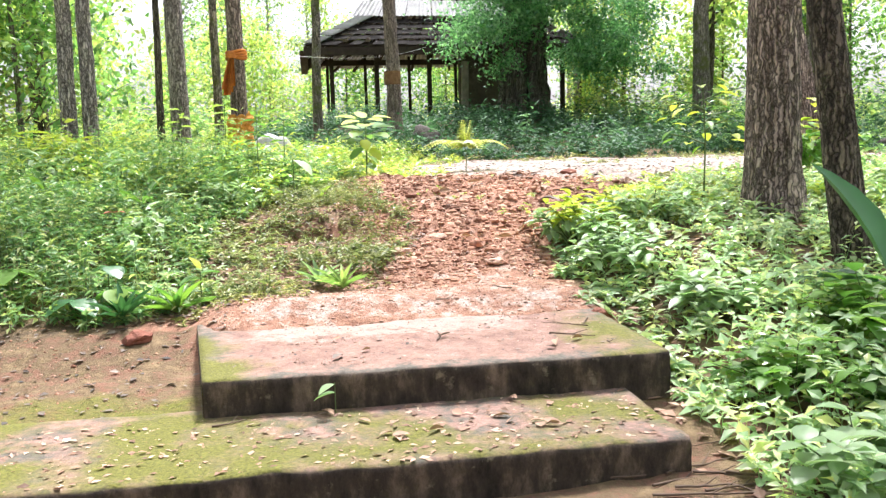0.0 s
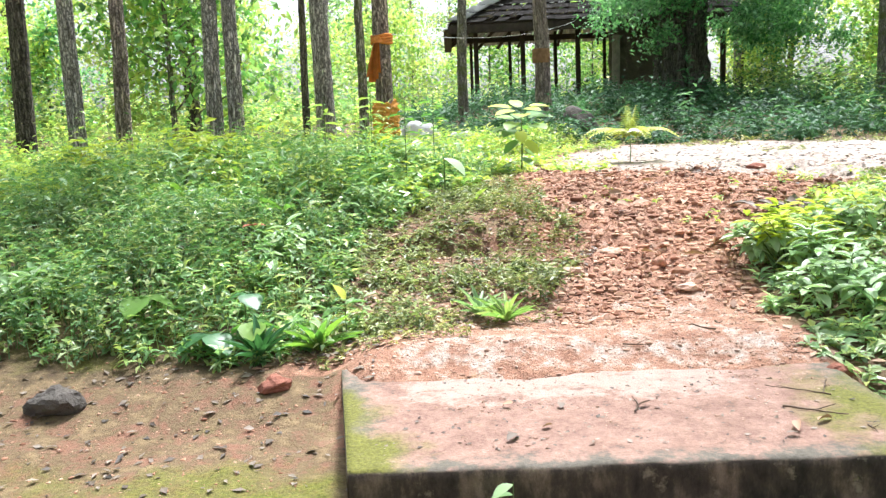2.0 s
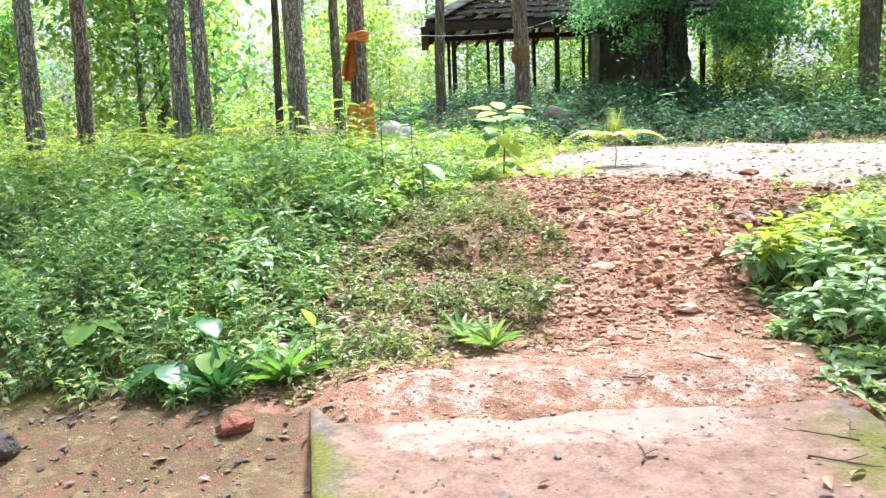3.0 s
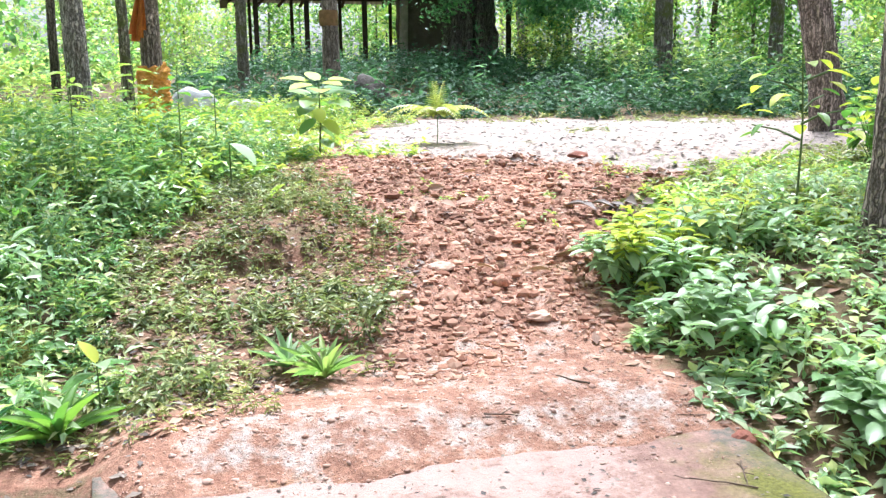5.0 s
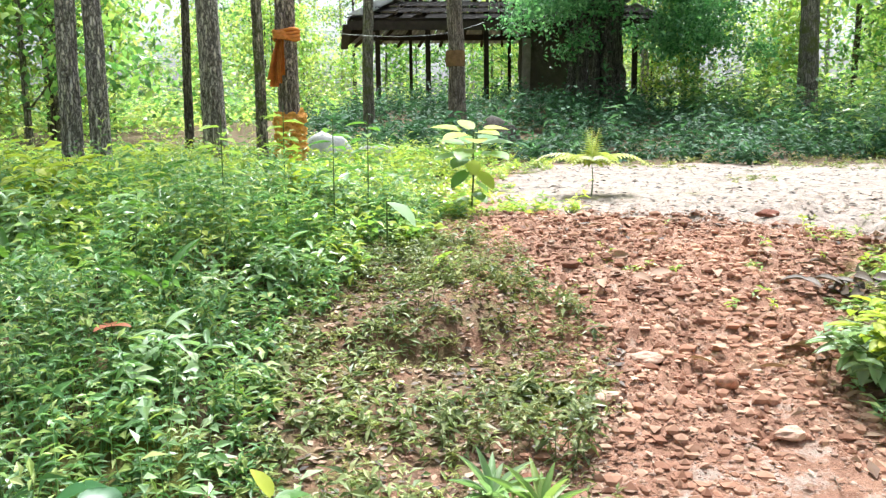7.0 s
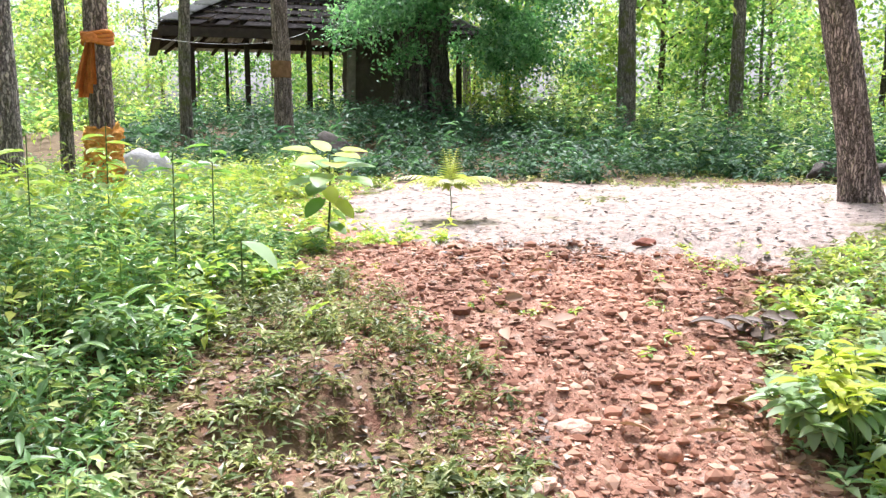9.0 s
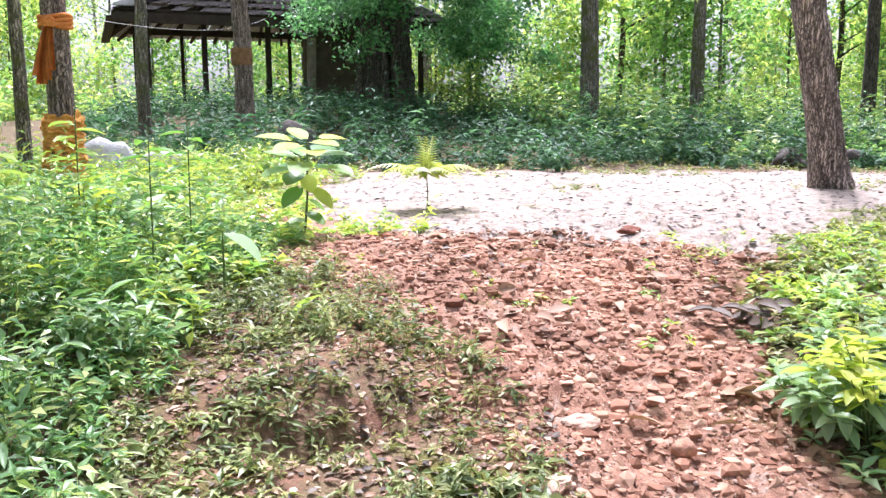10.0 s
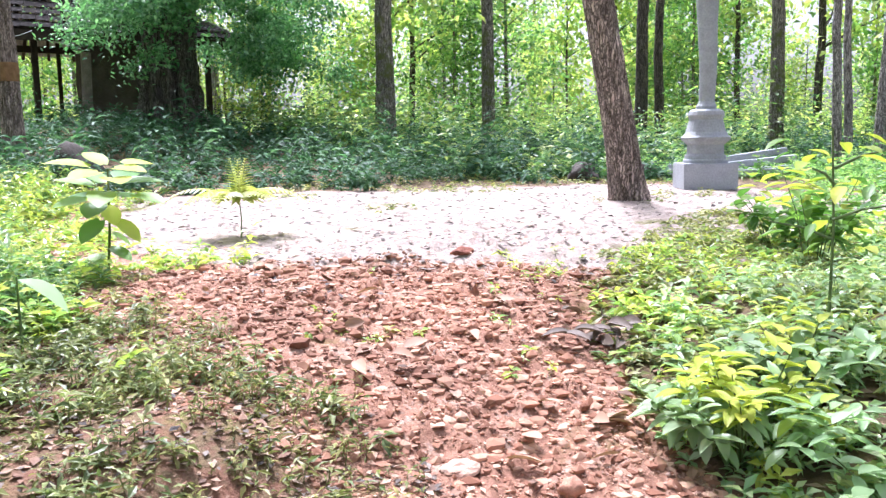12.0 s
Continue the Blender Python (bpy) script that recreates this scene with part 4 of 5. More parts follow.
thing("soil_clods", mesh_of("soil_clods", *clods(64000, (-1.2, 4), (5.2, 10.2), lambda x, y: (x > np.interp(y, DIRT_Y, DIRT_X) - 0.35 - 0.2 * rumple(x * 3, y * 3)) & (x < np.interp(y, RIGHT_Y, RIGHT_X) + 0.15) & (y > 5.6 + 0.3 * rumple(x * 3, 1)) & (y < sand_edge(x) + 0.15 * rumple(x * 3 + 5, y * 3)), 0.010, 0.070, 41), MAT_CLODS), None, (0, 0, 0), "crumbly red soil clods on the slope", "soil", "stuff")
thing("gravel", mesh_of("gravel", *clods(3200, (-1.0, 0.9), (3.62, 4.8), lambda x, y: rumple(x * 3, y * 3) + 2.2 * (y - 4.2) > -0.3, 0.005, 0.02, 91, 0.316), MAT_GRAVEL, smooth=True), None, (0, 0, 0), "fine pinkish gravel spread over the upper step", "gravel", "stuff")
thing("soil_crumbs", mesh_of("soil_crumbs", *clods(1700, (-3.6, -1.42), (3.66, 5.1), lambda x, y: y > 3.6, 0.005, 0.026, 93), MAT_CLODS, smooth=True), None, (0, 0, 0), "crumbs of dark red soil beside the step", "soil", "stuff")
thing("gravel", mesh_of("gravel", *clods(9000, (-1.3, 1.2), (4.5, 6.4), on_dirt, 0.006, 0.026, 43), MAT_GRAVEL, smooth=True), None, (0, 0, 0), "fine pale gravel washed over the path", "gravel", "stuff")


# ---- pavilion on the mound ----
def tilted_sheet(p0, p1, p2, p3, waves, thick=0.02, amp=0.018):
    """A corrugated sheet between the eave edge p0-p1 and the upper edge p3-p2."""
    p0, p1, p2, p3 = (np.array(p, float) for p in (p0, p1, p2, p3))
    n = waves * 4
    u = np.linspace(0, 1, n + 1)[:, None]
    low, high = p0 + (p1 - p0) * u, p3 + (p2 - p3) * u
    nrm = np.cross(p1 - p0, p3 - p0)
    nrm /= np.linalg.norm(nrm)
    w = (amp * np.sin(np.arange(n + 1) * math.pi / 2))[:, None] * nrm
    rows = [low + w, high + w, high + w - nrm * thick, low + w - nrm * thick]
    v = np.stack(rows, 1).reshape(-1, 3)
    f = []
    for i in range(n):
        for k in range(4):
            f.append((4 * i + k, 4 * (i + 1) + k, 4 * (i + 1) + (k + 1) % 4, 4 * i + (k + 1) % 4))
    f += [(0, 1, 2, 3), (4 * n + 3, 4 * n + 2, 4 * n + 1, 4 * n)]
    return mesh_of("roof_sheet", v, np.array(f), MAT_SHEET)


def beam(p, q, w, d=None):
    p, q = Vector(p), Vector(q)
    bm = box_bm(w, d or w, (q - p).length, 0.008)
    return moved(bm, Matrix.Translation(p) @ (q - p).to_track_quat("Z", "Y").to_matrix().to_4x4())


def build_pavilion():
    x0, x1, y0, y1 = -0.72, 8.6, 27.0, 34.5
    ez, top = 4.64, 7.2
    e = tagged(empty("pavilion", (0, 0, 0)), "old open timber pavilion with a patched sheet roof on a mound", "pavilion")
    for px in (0.15, 1.62, 3.35, 5.2, 7.9):
        for py in (28.0, 33.6):
            part("post", beam((px, py, float(height(px, py)) - 0.2), (px, py, ez + 0.35), 0.11 if py > 30 else 0.14), MAT_WOOD_DARK, e)
    for py in (28.0, 33.6):
        part("tie_beam", beam((0.0, py, ez + 0.12), (8.0, py, ez + 0.12), 0.2), MAT_WOOD_DARK, e)
    for px in (0.15, 7.9):
        part("tie_beam", beam((px, 28.0, ez + 0.32), (px, 33.6, ez + 0.32), 0.16), MAT_WOOD_DARK, e)
    cx0, cx1, cy = 2.8, 5.2, 30.75
    part("ridge_beam", beam((cx0, cy, top - 0.1), (cx1, cy, top - 0.1), 0.16), MAT_WOOD_DARK, e)
    g = np.random.default_rng(5)
    for k in range(12):
        u = (k + 0.5) / 12
        lx, hx = x0 + (x1 - x0) * u, cx0 + (cx1 - cx0) * u
        part("rafter", beam((lx, y0 + 0.05, ez - 0.12), (hx, cy - 0.1, top - 0.16), 0.09), MAT_WOOD_DARK, e)
        part("rafter", beam((lx, y1 - 0.05, ez - 0.12), (hx, cy + 0.1, top - 0.16), 0.09), MAT_WOOD_DARK, e)
    for k in range(7):
        ly = y0 + (y1 - y0) * (k + 0.5) / 7
        part("rafter", beam((x0 + 0.05, ly, ez - 0.12), (cx0, cy, top - 0.16), 0.08), MAT_WOOD_DARK, e)
        part("rafter", beam((x1 - 0.05, ly, ez - 0.12), (cx1, cy, top - 0.16), 0.08), MAT_WOOD_DARK, e)
    for u in (0.02, 0.3, 0.58, 0.85):
        ax, bx = x0 + (cx0 - x0) * u, x1 + (cx1 - x1) * u
        yy, zz = y0 + (cy - y0) * u, ez + (top - ez) * u - 0.04
        part("purlin", beam((ax, yy, zz), (bx, yy, zz), 0.07), MAT_WOOD_DARK, e)
        part("purlin", beam((ax, yy, zz), (ax, 2 * cy - yy, zz), 0.07), MAT_WOOD_DARK, e)
    part("fascia", beam((x0, y0, ez - 0.18), (x1, y0, ez - 0.18), 0.05, 0.26), MAT_WOOD_DARK, e)
    part("fascia", beam((x0, y0, ez - 0.18), (x0, y1, ez - 0.18), 0.26, 0.05), MAT_WOOD_DARK, e)

    def slope(a, b, c, d, cols, rows, gap):
        a, b, c, d = (np.array(p, float) for p in (a, b, c, d))
        for i in range(cols):
            for j in range(rows):
                u0, u1, w0, w1 = i / cols, (i + 1) / cols - 0.004, j / rows, (j + 1) / rows - gap * g.uniform(0.2, 1.6)
                pt = lambda u, w: (a + (b - a) * u) * (1 - w) + (d + (c - d) * u) * w
                lift = np.array([0, 0, 0.02 * g.random()])
                part("roof_sheet", tilted_sheet(pt(u0, w0) + lift, pt(u1, w0) + lift, pt(u1, w1) + lift, pt(u0, w1) + lift, 6), None, e)

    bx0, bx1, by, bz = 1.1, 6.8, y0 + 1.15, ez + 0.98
    # Boards coloured to carry the dark of the roof's shaded underside.
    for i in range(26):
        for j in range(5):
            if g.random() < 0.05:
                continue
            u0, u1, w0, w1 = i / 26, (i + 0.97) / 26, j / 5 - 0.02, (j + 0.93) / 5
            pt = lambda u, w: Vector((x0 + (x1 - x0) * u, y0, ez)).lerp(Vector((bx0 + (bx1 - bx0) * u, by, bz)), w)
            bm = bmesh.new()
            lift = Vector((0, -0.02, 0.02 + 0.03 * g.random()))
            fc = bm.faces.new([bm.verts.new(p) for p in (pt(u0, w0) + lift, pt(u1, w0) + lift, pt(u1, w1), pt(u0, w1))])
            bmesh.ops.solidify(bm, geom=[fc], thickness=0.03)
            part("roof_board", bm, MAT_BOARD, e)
    slope((x0, y0 - 0.03, ez + 0.10), (x0 + 0.5, y0 - 0.03, ez + 0.10), (bx0 + 0.5, by - 0.1, bz + 0.1), (bx0, by - 0.1, bz + 0.1), 1, 4, 0.03)
    slope((bx0 - 0.25, by - 0.15, bz + 0.06), (bx1 + 0.25, by - 0.15, bz + 0.06), (cx1, cy, top + 1.2), (cx0, cy, top + 1.2), 7, 4, 0.03)
    slope((x0, y1, ez), (x0, y0, ez), (bx0, by, bz), (bx0, y1 - 1.15, bz), 6, 2, 0.03)
    slope((bx0, y1 - 1.15, bz), (bx0, by, bz), (cx0, cy, top + 1.2), (cx0, cy, top + 1.2), 5, 3, 0.03)
    slope((x1, y0, ez), (x1, y1, ez), (cx1, cy, top), (cx1, cy, top), 6, 4, 0.02)
    slope((x1, y1, ez), (x0, y1, ez), (cx0, cy, top), (cx1, cy, top), 9, 4, 0.02)
    part("mud_wall", moved(box_bm(1.5, 0.3, 2.9, 0, 6, 0.05, 2), pose(5.05, 27.75, 1.75)), MAT_MUD, e, "dark plastered wall pier")
    part("concrete_post", moved(box_bm(0.22, 0.22, 2.4, 0.02), pose(4.40, 27.5, 1.75, 0, 1.5, 0)), MAT_POST, e)
    return e


build_pavilion()


def banyan():
    """The dark strangler fig beside the pavilion: many fused roots, a wide crown hanging low."""
    x, y = 6.1, 25.6
    e = tagged(empty("banyan_tree", on_ground(x, y)), "dark fig tree with hanging roots and a wide low crown", "tree")
    g = np.random.default_rng(77)
    for k in range(22):
        a = k * 2.4
        r = 0.55 * g.uniform(0.6, 1.1)
        foot = np.array([math.cos(a) * (r + 0.35), math.sin(a) * (r + 0.35), -0.2])
        inward = 0.7
        foot[:2] *= 0.78
        head = np.array([math.cos(a) * r * inward, math.sin(a) * r * inward, 4.2])
        s = np.linspace(0, 1, 14)[:, None]
        p = foot + (head - foot) * (1 - (1 - s) ** 1.8) * np.array([1, 1, 0]) + np.array([0, 0, 1]) * (head[2] - foot[2]) * s
        p[:, :2] += np.cumsum(g.normal(0, 0.025, (14, 2)), 0)
        part("root", mesh_of("root", *tube(p + g.normal(0, 0.02, p.shape), np.linspace(0.15, 0.1, 14) * g.uniform(0.5, 1.35), 8, 0.15, k), MAT_BARK_FIG, smooth=True), None, e)
    (v, f), pts = trunk_mesh(8, 0.46, 0.2, (0, 0), 22, 40, 78, 1.4, 0.12)
    part("trunk", mesh_of("trunk", v, f, MAT_BARK_FIG, smooth=True), None, e)
    chunks, ends = limbs_of(pts, 8, 0.45, 13, 0.3, 79, 3.4)
    for c in chunks:
        part("limb", mesh_of("limb", *c, MAT_BARK_DARK, smooth=True), None, e)
    low = np.stack((g.uniform(-2.5, 3.6, 78), g.uniform(-3.4, 0.6, 78), g.uniform(1.0, 4.9, 78)), -1)
    low[:, 2] = np.maximum(low[:, 2], 3.1 * np.exp(-((low[:, 0] - 0.1) / 0.95) ** 4) + 2.5 * np.exp(-((low[:, 0] + 1.9) / 0.9) ** 4))
    front = np.stack((g.uniform(-1.6, 1.4, 26), g.uniform(-2.6, -1.2, 26), g.uniform(2.9, 4.6, 26)), -1)
    side = np.stack((g.uniform(0.9, 3.2, 14), g.uniform(-2.4, 0.2, 14), g.uniform(0.7, 3.6, 14)), -1)
    low = np.concatenate((low, front, side))
    part("crown", crown_mesh(np.concatenate((ends, low)), 38000, 0.38, 0.14, 80, MAT_CROWN_DARK), None, e)
    return e


banyan()


# ---- statue ----
def ring_profile(profile, sides, power=2.0):
    """A lathe with a plan between round and square (power 2 is round)."""
    bm = bmesh.new()
    rows = []
    for r, z in profile:
        row = []
        for k in range(sides):
            a = 2 * math.pi * (k + 0.5) / sides
            c, s = math.cos(a), math.sin(a)
            q = (abs(c) ** power + abs(s) ** power) ** (-1 / power)
            row.append(bm.verts.new((r * q * c, r * q * s, z)))
        rows.append(row)
    for a, b in zip(rows, rows[1:]):
        for k in range(sides):
            bm.faces.new((a[k], a[(k + 1) % sides], b[(k + 1) % sides], b[k]))
    bm.faces.new(rows[0][::-1])
    bm.faces.new(rows[-1])
    for f in bm.faces:
        f.smooth = False
    return bm


SX, SY = 8.95, 11.85
SZ = float(height(SX, SY))
plinth = tagged(empty("statue_plinth", (SX, SY, SZ)), "stepped pale grey cement plinth with a square base", "plinth")
plinth.rotation_euler.z = radians(-40)
part("base_block", box_bm(0.76, 0.76, 0.38, 0.012), MAT_PLINTH, plinth)
part("moulding", moved(ring_profile([(0.40, 0), (0.40, 0.05), (0.37, 0.07), (0.37, 0.12), (0.33, 0.16), (0.33, 0.30), (0.36, 0.33), (0.43, 0.38), (0.45, 0.43), (0.40, 0.46), (0.36, 0.52), (0.33, 0.62), (0.30, 0.72), (0.31, 0.76), (0.33, 0.80), (0.31, 0.86), (0.24, 0.90)], 32, 2.8), Matrix.Translation((0, 0, 0.378)) @ Matrix.Diagonal((0.76, 0.76, 0.86, 1))), MAT_STATUE, plinth)
statue = ring_profile([(0.23, 0), (0.24, 0.04), (0.20, 0.08), (0.18, 0.12), (0.19, 0.3), (0.20, 0.6), (0.215, 0.9), (0.225, 1.2), (0.25, 1.45), (0.27, 1.65), (0.24, 1.82), (0.13, 1.96), (0.075, 2.04), (0.12, 2.14), (0.13, 2.25), (0.09, 2.36), (0.03, 2.48)], 28)
for v in statue.verts:
    v.co.x *= 0.62
    v.co.y *= 0.58
    v.co.x += 0.015 * math.sin(v.co.z * 3)
thing("statue", statue, MAT_STATUE, (SX, SY, SZ + 1.15), "grey cement standing statue on a stepped plinth", "statue").rotation_euler.z = radians(-40)


# ---- orange sashes on the tree ----
def sash(x, y, z, r):
    e = tagged(empty("orange_sash", (x, y, z)), "bright orange cloth sash knotted round a tree trunk", "sash")
    a = np.linspace(0, 2 * math.pi, 40)
    chunks = []
    for k in range(4):
        p = np.stack(((r + 0.012) * np.cos(a), (r + 0.012) * np.sin(a), 0.03 * k - 0.05 + 0.015 * np.sin(a * 2 + k)), -1)
        chunks.append(tube(p, np.full(40, 0.022), 7, 0.06, k))
    part("band", mesh_of("band", *joined(chunks), MAT_ORANGE, smooth=True), None, e)
    part("knot", moved(lump((0.13, 0.10, 0.12), 4, 3, 0.3), pose(-0.05, -r - 0.03, -0.06)), MAT_ORANGE, e)
    for k, (dx, ln) in enumerate(((-0.10, 0.58), (-0.06, 0.54), (-0.02, 0.45), (-0.13, 0.50))):
        s = np.linspace(0, 1, 14)
        bm = bmesh.new()
        rows = []
        for t in s:
            w = 0.028 + 0.022 * t
            row = []
            for j in range(7):
                u = j / 6 - 0.5
                row.append(bm.verts.new((-0.05 + dx * t ** 0.7 + u * w * 2, -r - 0.03 - 0.02 * math.sin(u * 9 + k) - 0.015 * t, -0.02 - ln * t)))
            rows.append(row)
        for ra, rb in zip(rows, rows[1:]):
            for j in range(6):
                bm.faces.new((ra[j], ra[j + 1], rb[j + 1], rb[j]))
        bmesh.ops.solidify(bm, geom=bm.faces, thickness=0.006)
        part("tail", bm, MAT_ORANGE, e)
    return e


TX, TY = -1.695, 12.9
sash(TX, TY, 2.80, 0.128)


def cloth_wrap(x, y, z0, z1, r):
    """Folded faded cloth wound many times round the lower trunk."""
    e = tagged(empty("cloth_wrap", (x, y, z0)), "faded orange cloth wound in folds round a trunk", "cloth")
    g = np.random.default_rng(4)
    for k in range(5):
        lo, hi = (z1 - z0) * k / 5 - 0.03, (z1 - z0) * (k + 1) / 5 + 0.03
        t = np.linspace(0, 1, 16)
        pts = np.stack((0 * t, 0 * t, lo + (hi - lo) * t), -1)
        v, f = tube(pts, r + 0.025 + 0.035 * np.sin(t * math.pi) + 0.014 * np.sin(t * 17 + k), 44)
        ang = np.arctan2(v[:, 1], v[:, 0])
        push = 1 + 0.07 * rumple(ang * 3 + 9 * k, v[:, 2] * 14) + 0.05 * rumple(ang * 7, v[:, 2] * 40 + k)
        v[:, :2] *= push[:, None]
        v[:, 2] += 0.035 * np.sin(ang + 1.7 * k) + 0.02 * rumple(ang * 4 + k, v[:, 2] * 9)
        part("fold", mesh_of("fold", v, f, MAT_ORANGE_NET), None, e)
    return e


cloth_wrap(TX, TY, 1.29, 1.91, 0.125)
line = np.linspace(0, 1, 24)[:, None]
# The ochre stain on the bark is built as a thin added sleeve.
band_t = np.linspace(0, 1, 10)
v, f = tube(np.stack((1.47 - 0.02 * 1.9 + 0 * band_t, 21.0 + 0 * band_t, 2.94 + 0.33 * band_t), -1), 0.200 + 0.008 * np.sin(band_t * 3.1), 22, 0.02, 3)
thing("painted_band", mesh_of("painted_band", v, f, MAT_OCHRE, smooth=True), None, (0, 0, 0), "faded ochre stain on a brown trunk, built as a sleeve", "band")
rope = np.array([TX + 0.15, TY - 0.1, 2.85]) * (1 - line) + np.array([3.2, 27.2, 4.6]) * line
rope[:, 2] -= 0.22 * (4 * line[:, 0] * (1 - line[:, 0]))
thing("cord", mesh_of("cord", *tube(rope, np.full(24, 0.004), 6), MAT_WHITE_STONE, smooth=True), None, (0, 0, 0), "thin pale cord strung from tree to pavilion", "cord")


def rock(name, x, y, size, mat, label, category, seed, turn=0, sink=0.0):
    ob = thing(name, lump(size, seed, 3, 0.3), mat, on_ground(x, y, -sink), label, category)
    ob.rotation_euler.z = radians(turn)
    for f in ob.data.polygons:
        f.use_smooth = seed % 2 == 0
    return ob


rock("boulder", -1.28, 14.5, (0.62, 0.45, 0.62), MAT_WHITE_STONE, "pale weathered boulder beside the sashed tree", "boulder", 2)
rock("boulder", -0.6, 15.8, (0.6, 0.4, 0.35), MAT_WHITE_STONE, "pale boulder half hidden in undergrowth", "boulder", 12)
rock("boulder", 9.17, 14.5, (0.8, 0.5, 0.4), MAT_BOULDER, "dark boulder at the edge of the clearing", "boulder", 4, 20)
rock("boulder", 10.4, 14.3, (0.9, 0.5, 0.32), MAT_BOULDER, "dark flat boulder behind the leaning tree", "boulder", 6, -10)
rock("boulder", 1.9, 18.6, (0.8, 0.6, 0.7), MAT_BOULDER, "grey boulder behind the stained tree", "boulder", 8)
rock("stone", -2.78, 4.62, (0.24, 0.18, 0.16), MAT_BOULDER, "dark stone at the foot of the undergrowth", "stone", 15)
rock("stone", -0.02, 6.22, (0.16, 0.11, 0.07), MAT_ROCK_TAN, "flat pinkish stone bedded in red soil", "stone", 3, 30)
rock("stone", 0.33, 6.6, (0.17, 0.12, 0.06), MAT_ROCK_TAN, "flat pale stone on the red slope", "stone", 5, -20)
rock("stone", 0.66, 5.82, (0.13, 0.09, 0.06), MAT_ROCK_TAN, "small pale stone on the path", "stone", 7)
rock("stone", 0.59, 6.26, (0.10, 0.09, 0.09), MAT_CLOD, "round brown stone on the path", "stone", 10)
rock("brick", 2.19, 8.95, (0.20, 0.10, 0.07), MAT_BRICK, "broken red brick on the edge of the sand", "brick", 9, 5)
rock("brick", -1.72, 4.72, (0.17, 0.12, 0.09), MAT_BRICK, "broken red brick beside the step", "brick", 11, 15)
rock("brick", 1.0, 4.5, (0.14, 0.10, 0.08), MAT_BRICK, "broken brick lying by the step's corner", "brick", 13, 40, 0.02)


bg = np.random.default_rng(15)
for k in range(5):
    x, y = 10.4 + 0.12 * k, 13.3 + 0.16 * k
    z = max(float(height(x, y)), float(height(x + 2, y - 0.6)))
    ob = thing("cement_post", moved(box_bm(2.6, 0.13, 0.11, 0.01), pose(0, 0, 0, 0, -1.5 - k, 0)), MAT_STATUE, (x + 1.1, y - 0.4, z + 0.03 + 0.11 * (k // 2)), "grey cement post lying in a loose stack", "post", group="stacked posts")
    ob.rotation_euler.z = radians(-18 + bg.normal(0, 5))


# ---- plants that stand out ----
def stem_mesh(pts, r):
    return mesh_of("stem", *tube(pts, np.linspace(r, r * 0.5, len(pts)), 6), MAT_STEM, smooth=True)


def leafy(name, place, label, leaves, mat, stem_pts=(), stem_r=0.006, category="plant", tv=BROAD_V, tf=BROAD_F):
    """A plant whose leaves can be told apart. leaves: (place, yaw, pitch, length, width) in the plant's own axes, angles in degrees."""
    e = tagged(empty(name, place), label, category)
    for p in stem_pts:
        part("stem", stem_mesh(np.array(p, float), stem_r), None, e)
    for p, yaw, pitch, ln, w, *own in leaves:
        v, f = place_leaves([p], np.array([radians(yaw)]), np.array([radians(pitch)]), np.array([ln]), np.array([w]), tv, tf)
        part("leaf", mesh_of("leaf", v, f, own[0] if own else mat, smooth=True), None, e)
    return e


MAT_BIG = leaf_material("broad_leaf", [(0.10, 0.24, 0.05), (0.17, 0.33, 0.07), (0.24, 0.40, 0.07)], 0.4, 0.45, island=False)
MAT_BIG_PALE = leaf_material("silvery_broad_leaf", [(0.23, 0.38, 0.17), (0.34, 0.48, 0.25), (0.42, 0.54, 0.35)], 0.34, 0.35, island=False)
MAT_BIG_YELLOW = leaf_material("yellow_broad_leaf", [(0.44, 0.52, 0.07), (0.60, 0.62, 0.09), (0.36, 0.48, 0.08)], 0.55, 0.45, island=False)
MAT_BIG_DARK = leaf_material("dark_broad_leaf", [(0.045, 0.14, 0.05), (0.07, 0.19, 0.07)], 0.3, 0.25, island=False)
MAT_FERN = leaf_material("yellow_fern", [(0.42, 0.46, 0.10), (0.54, 0.56, 0.16), (0.36, 0.44, 0.10)], 0.4, 0.35, island=False)
MAT_STRAP = leaf_material("pale_strap_leaf", [(0.20, 0.34, 0.10), (0.30, 0.43, 0.13), (0.38, 0.48, 0.17)], 0.4, 0.4, island=False)
MAT_RED_LEAF = leaf_material("withered_red_leaf", [(0.36, 0.11, 0.05), (0.46, 0.18, 0.09)], 0.6, 0.2, island=False)
pg = np.random.default_rng(11)

_r = np.array([(0.0, 0.35), (0.08, 0.72), (0.26, 0.98), (0.48, 1.0), (0.68, 0.82), (0.86, 0.46), (1.0, 0.0)])
ROUND_V = np.array([(sx * 0.5 * w, u - 0.08 * abs(sx) * (u < 0.05), 0.06 * abs(sx) * w - 0.12 * u * u) for u, w in _r for sx in (-1, 0, 1)])
sap = []
for k in range(17):
    a, tier = k * 137.5 + 20, k % 3
    out, z = (0.10, 0.16, 0.14)[tier] * pg.uniform(0.4, 1.4), (0.70, 0.60, 0.50)[tier] + pg.normal(0, 0.015)
    own = MAT_BIG_YELLOW if k % 3 == 0 else MAT_BIG
    sap.append(((-math.sin(radians(a)) * out, math.cos(radians(a)) * out, z), a, (10, 2, -8)[tier] + pg.normal(0, 6), pg.uniform(0.20, 0.27), pg.uniform(0.14, 0.19), own))
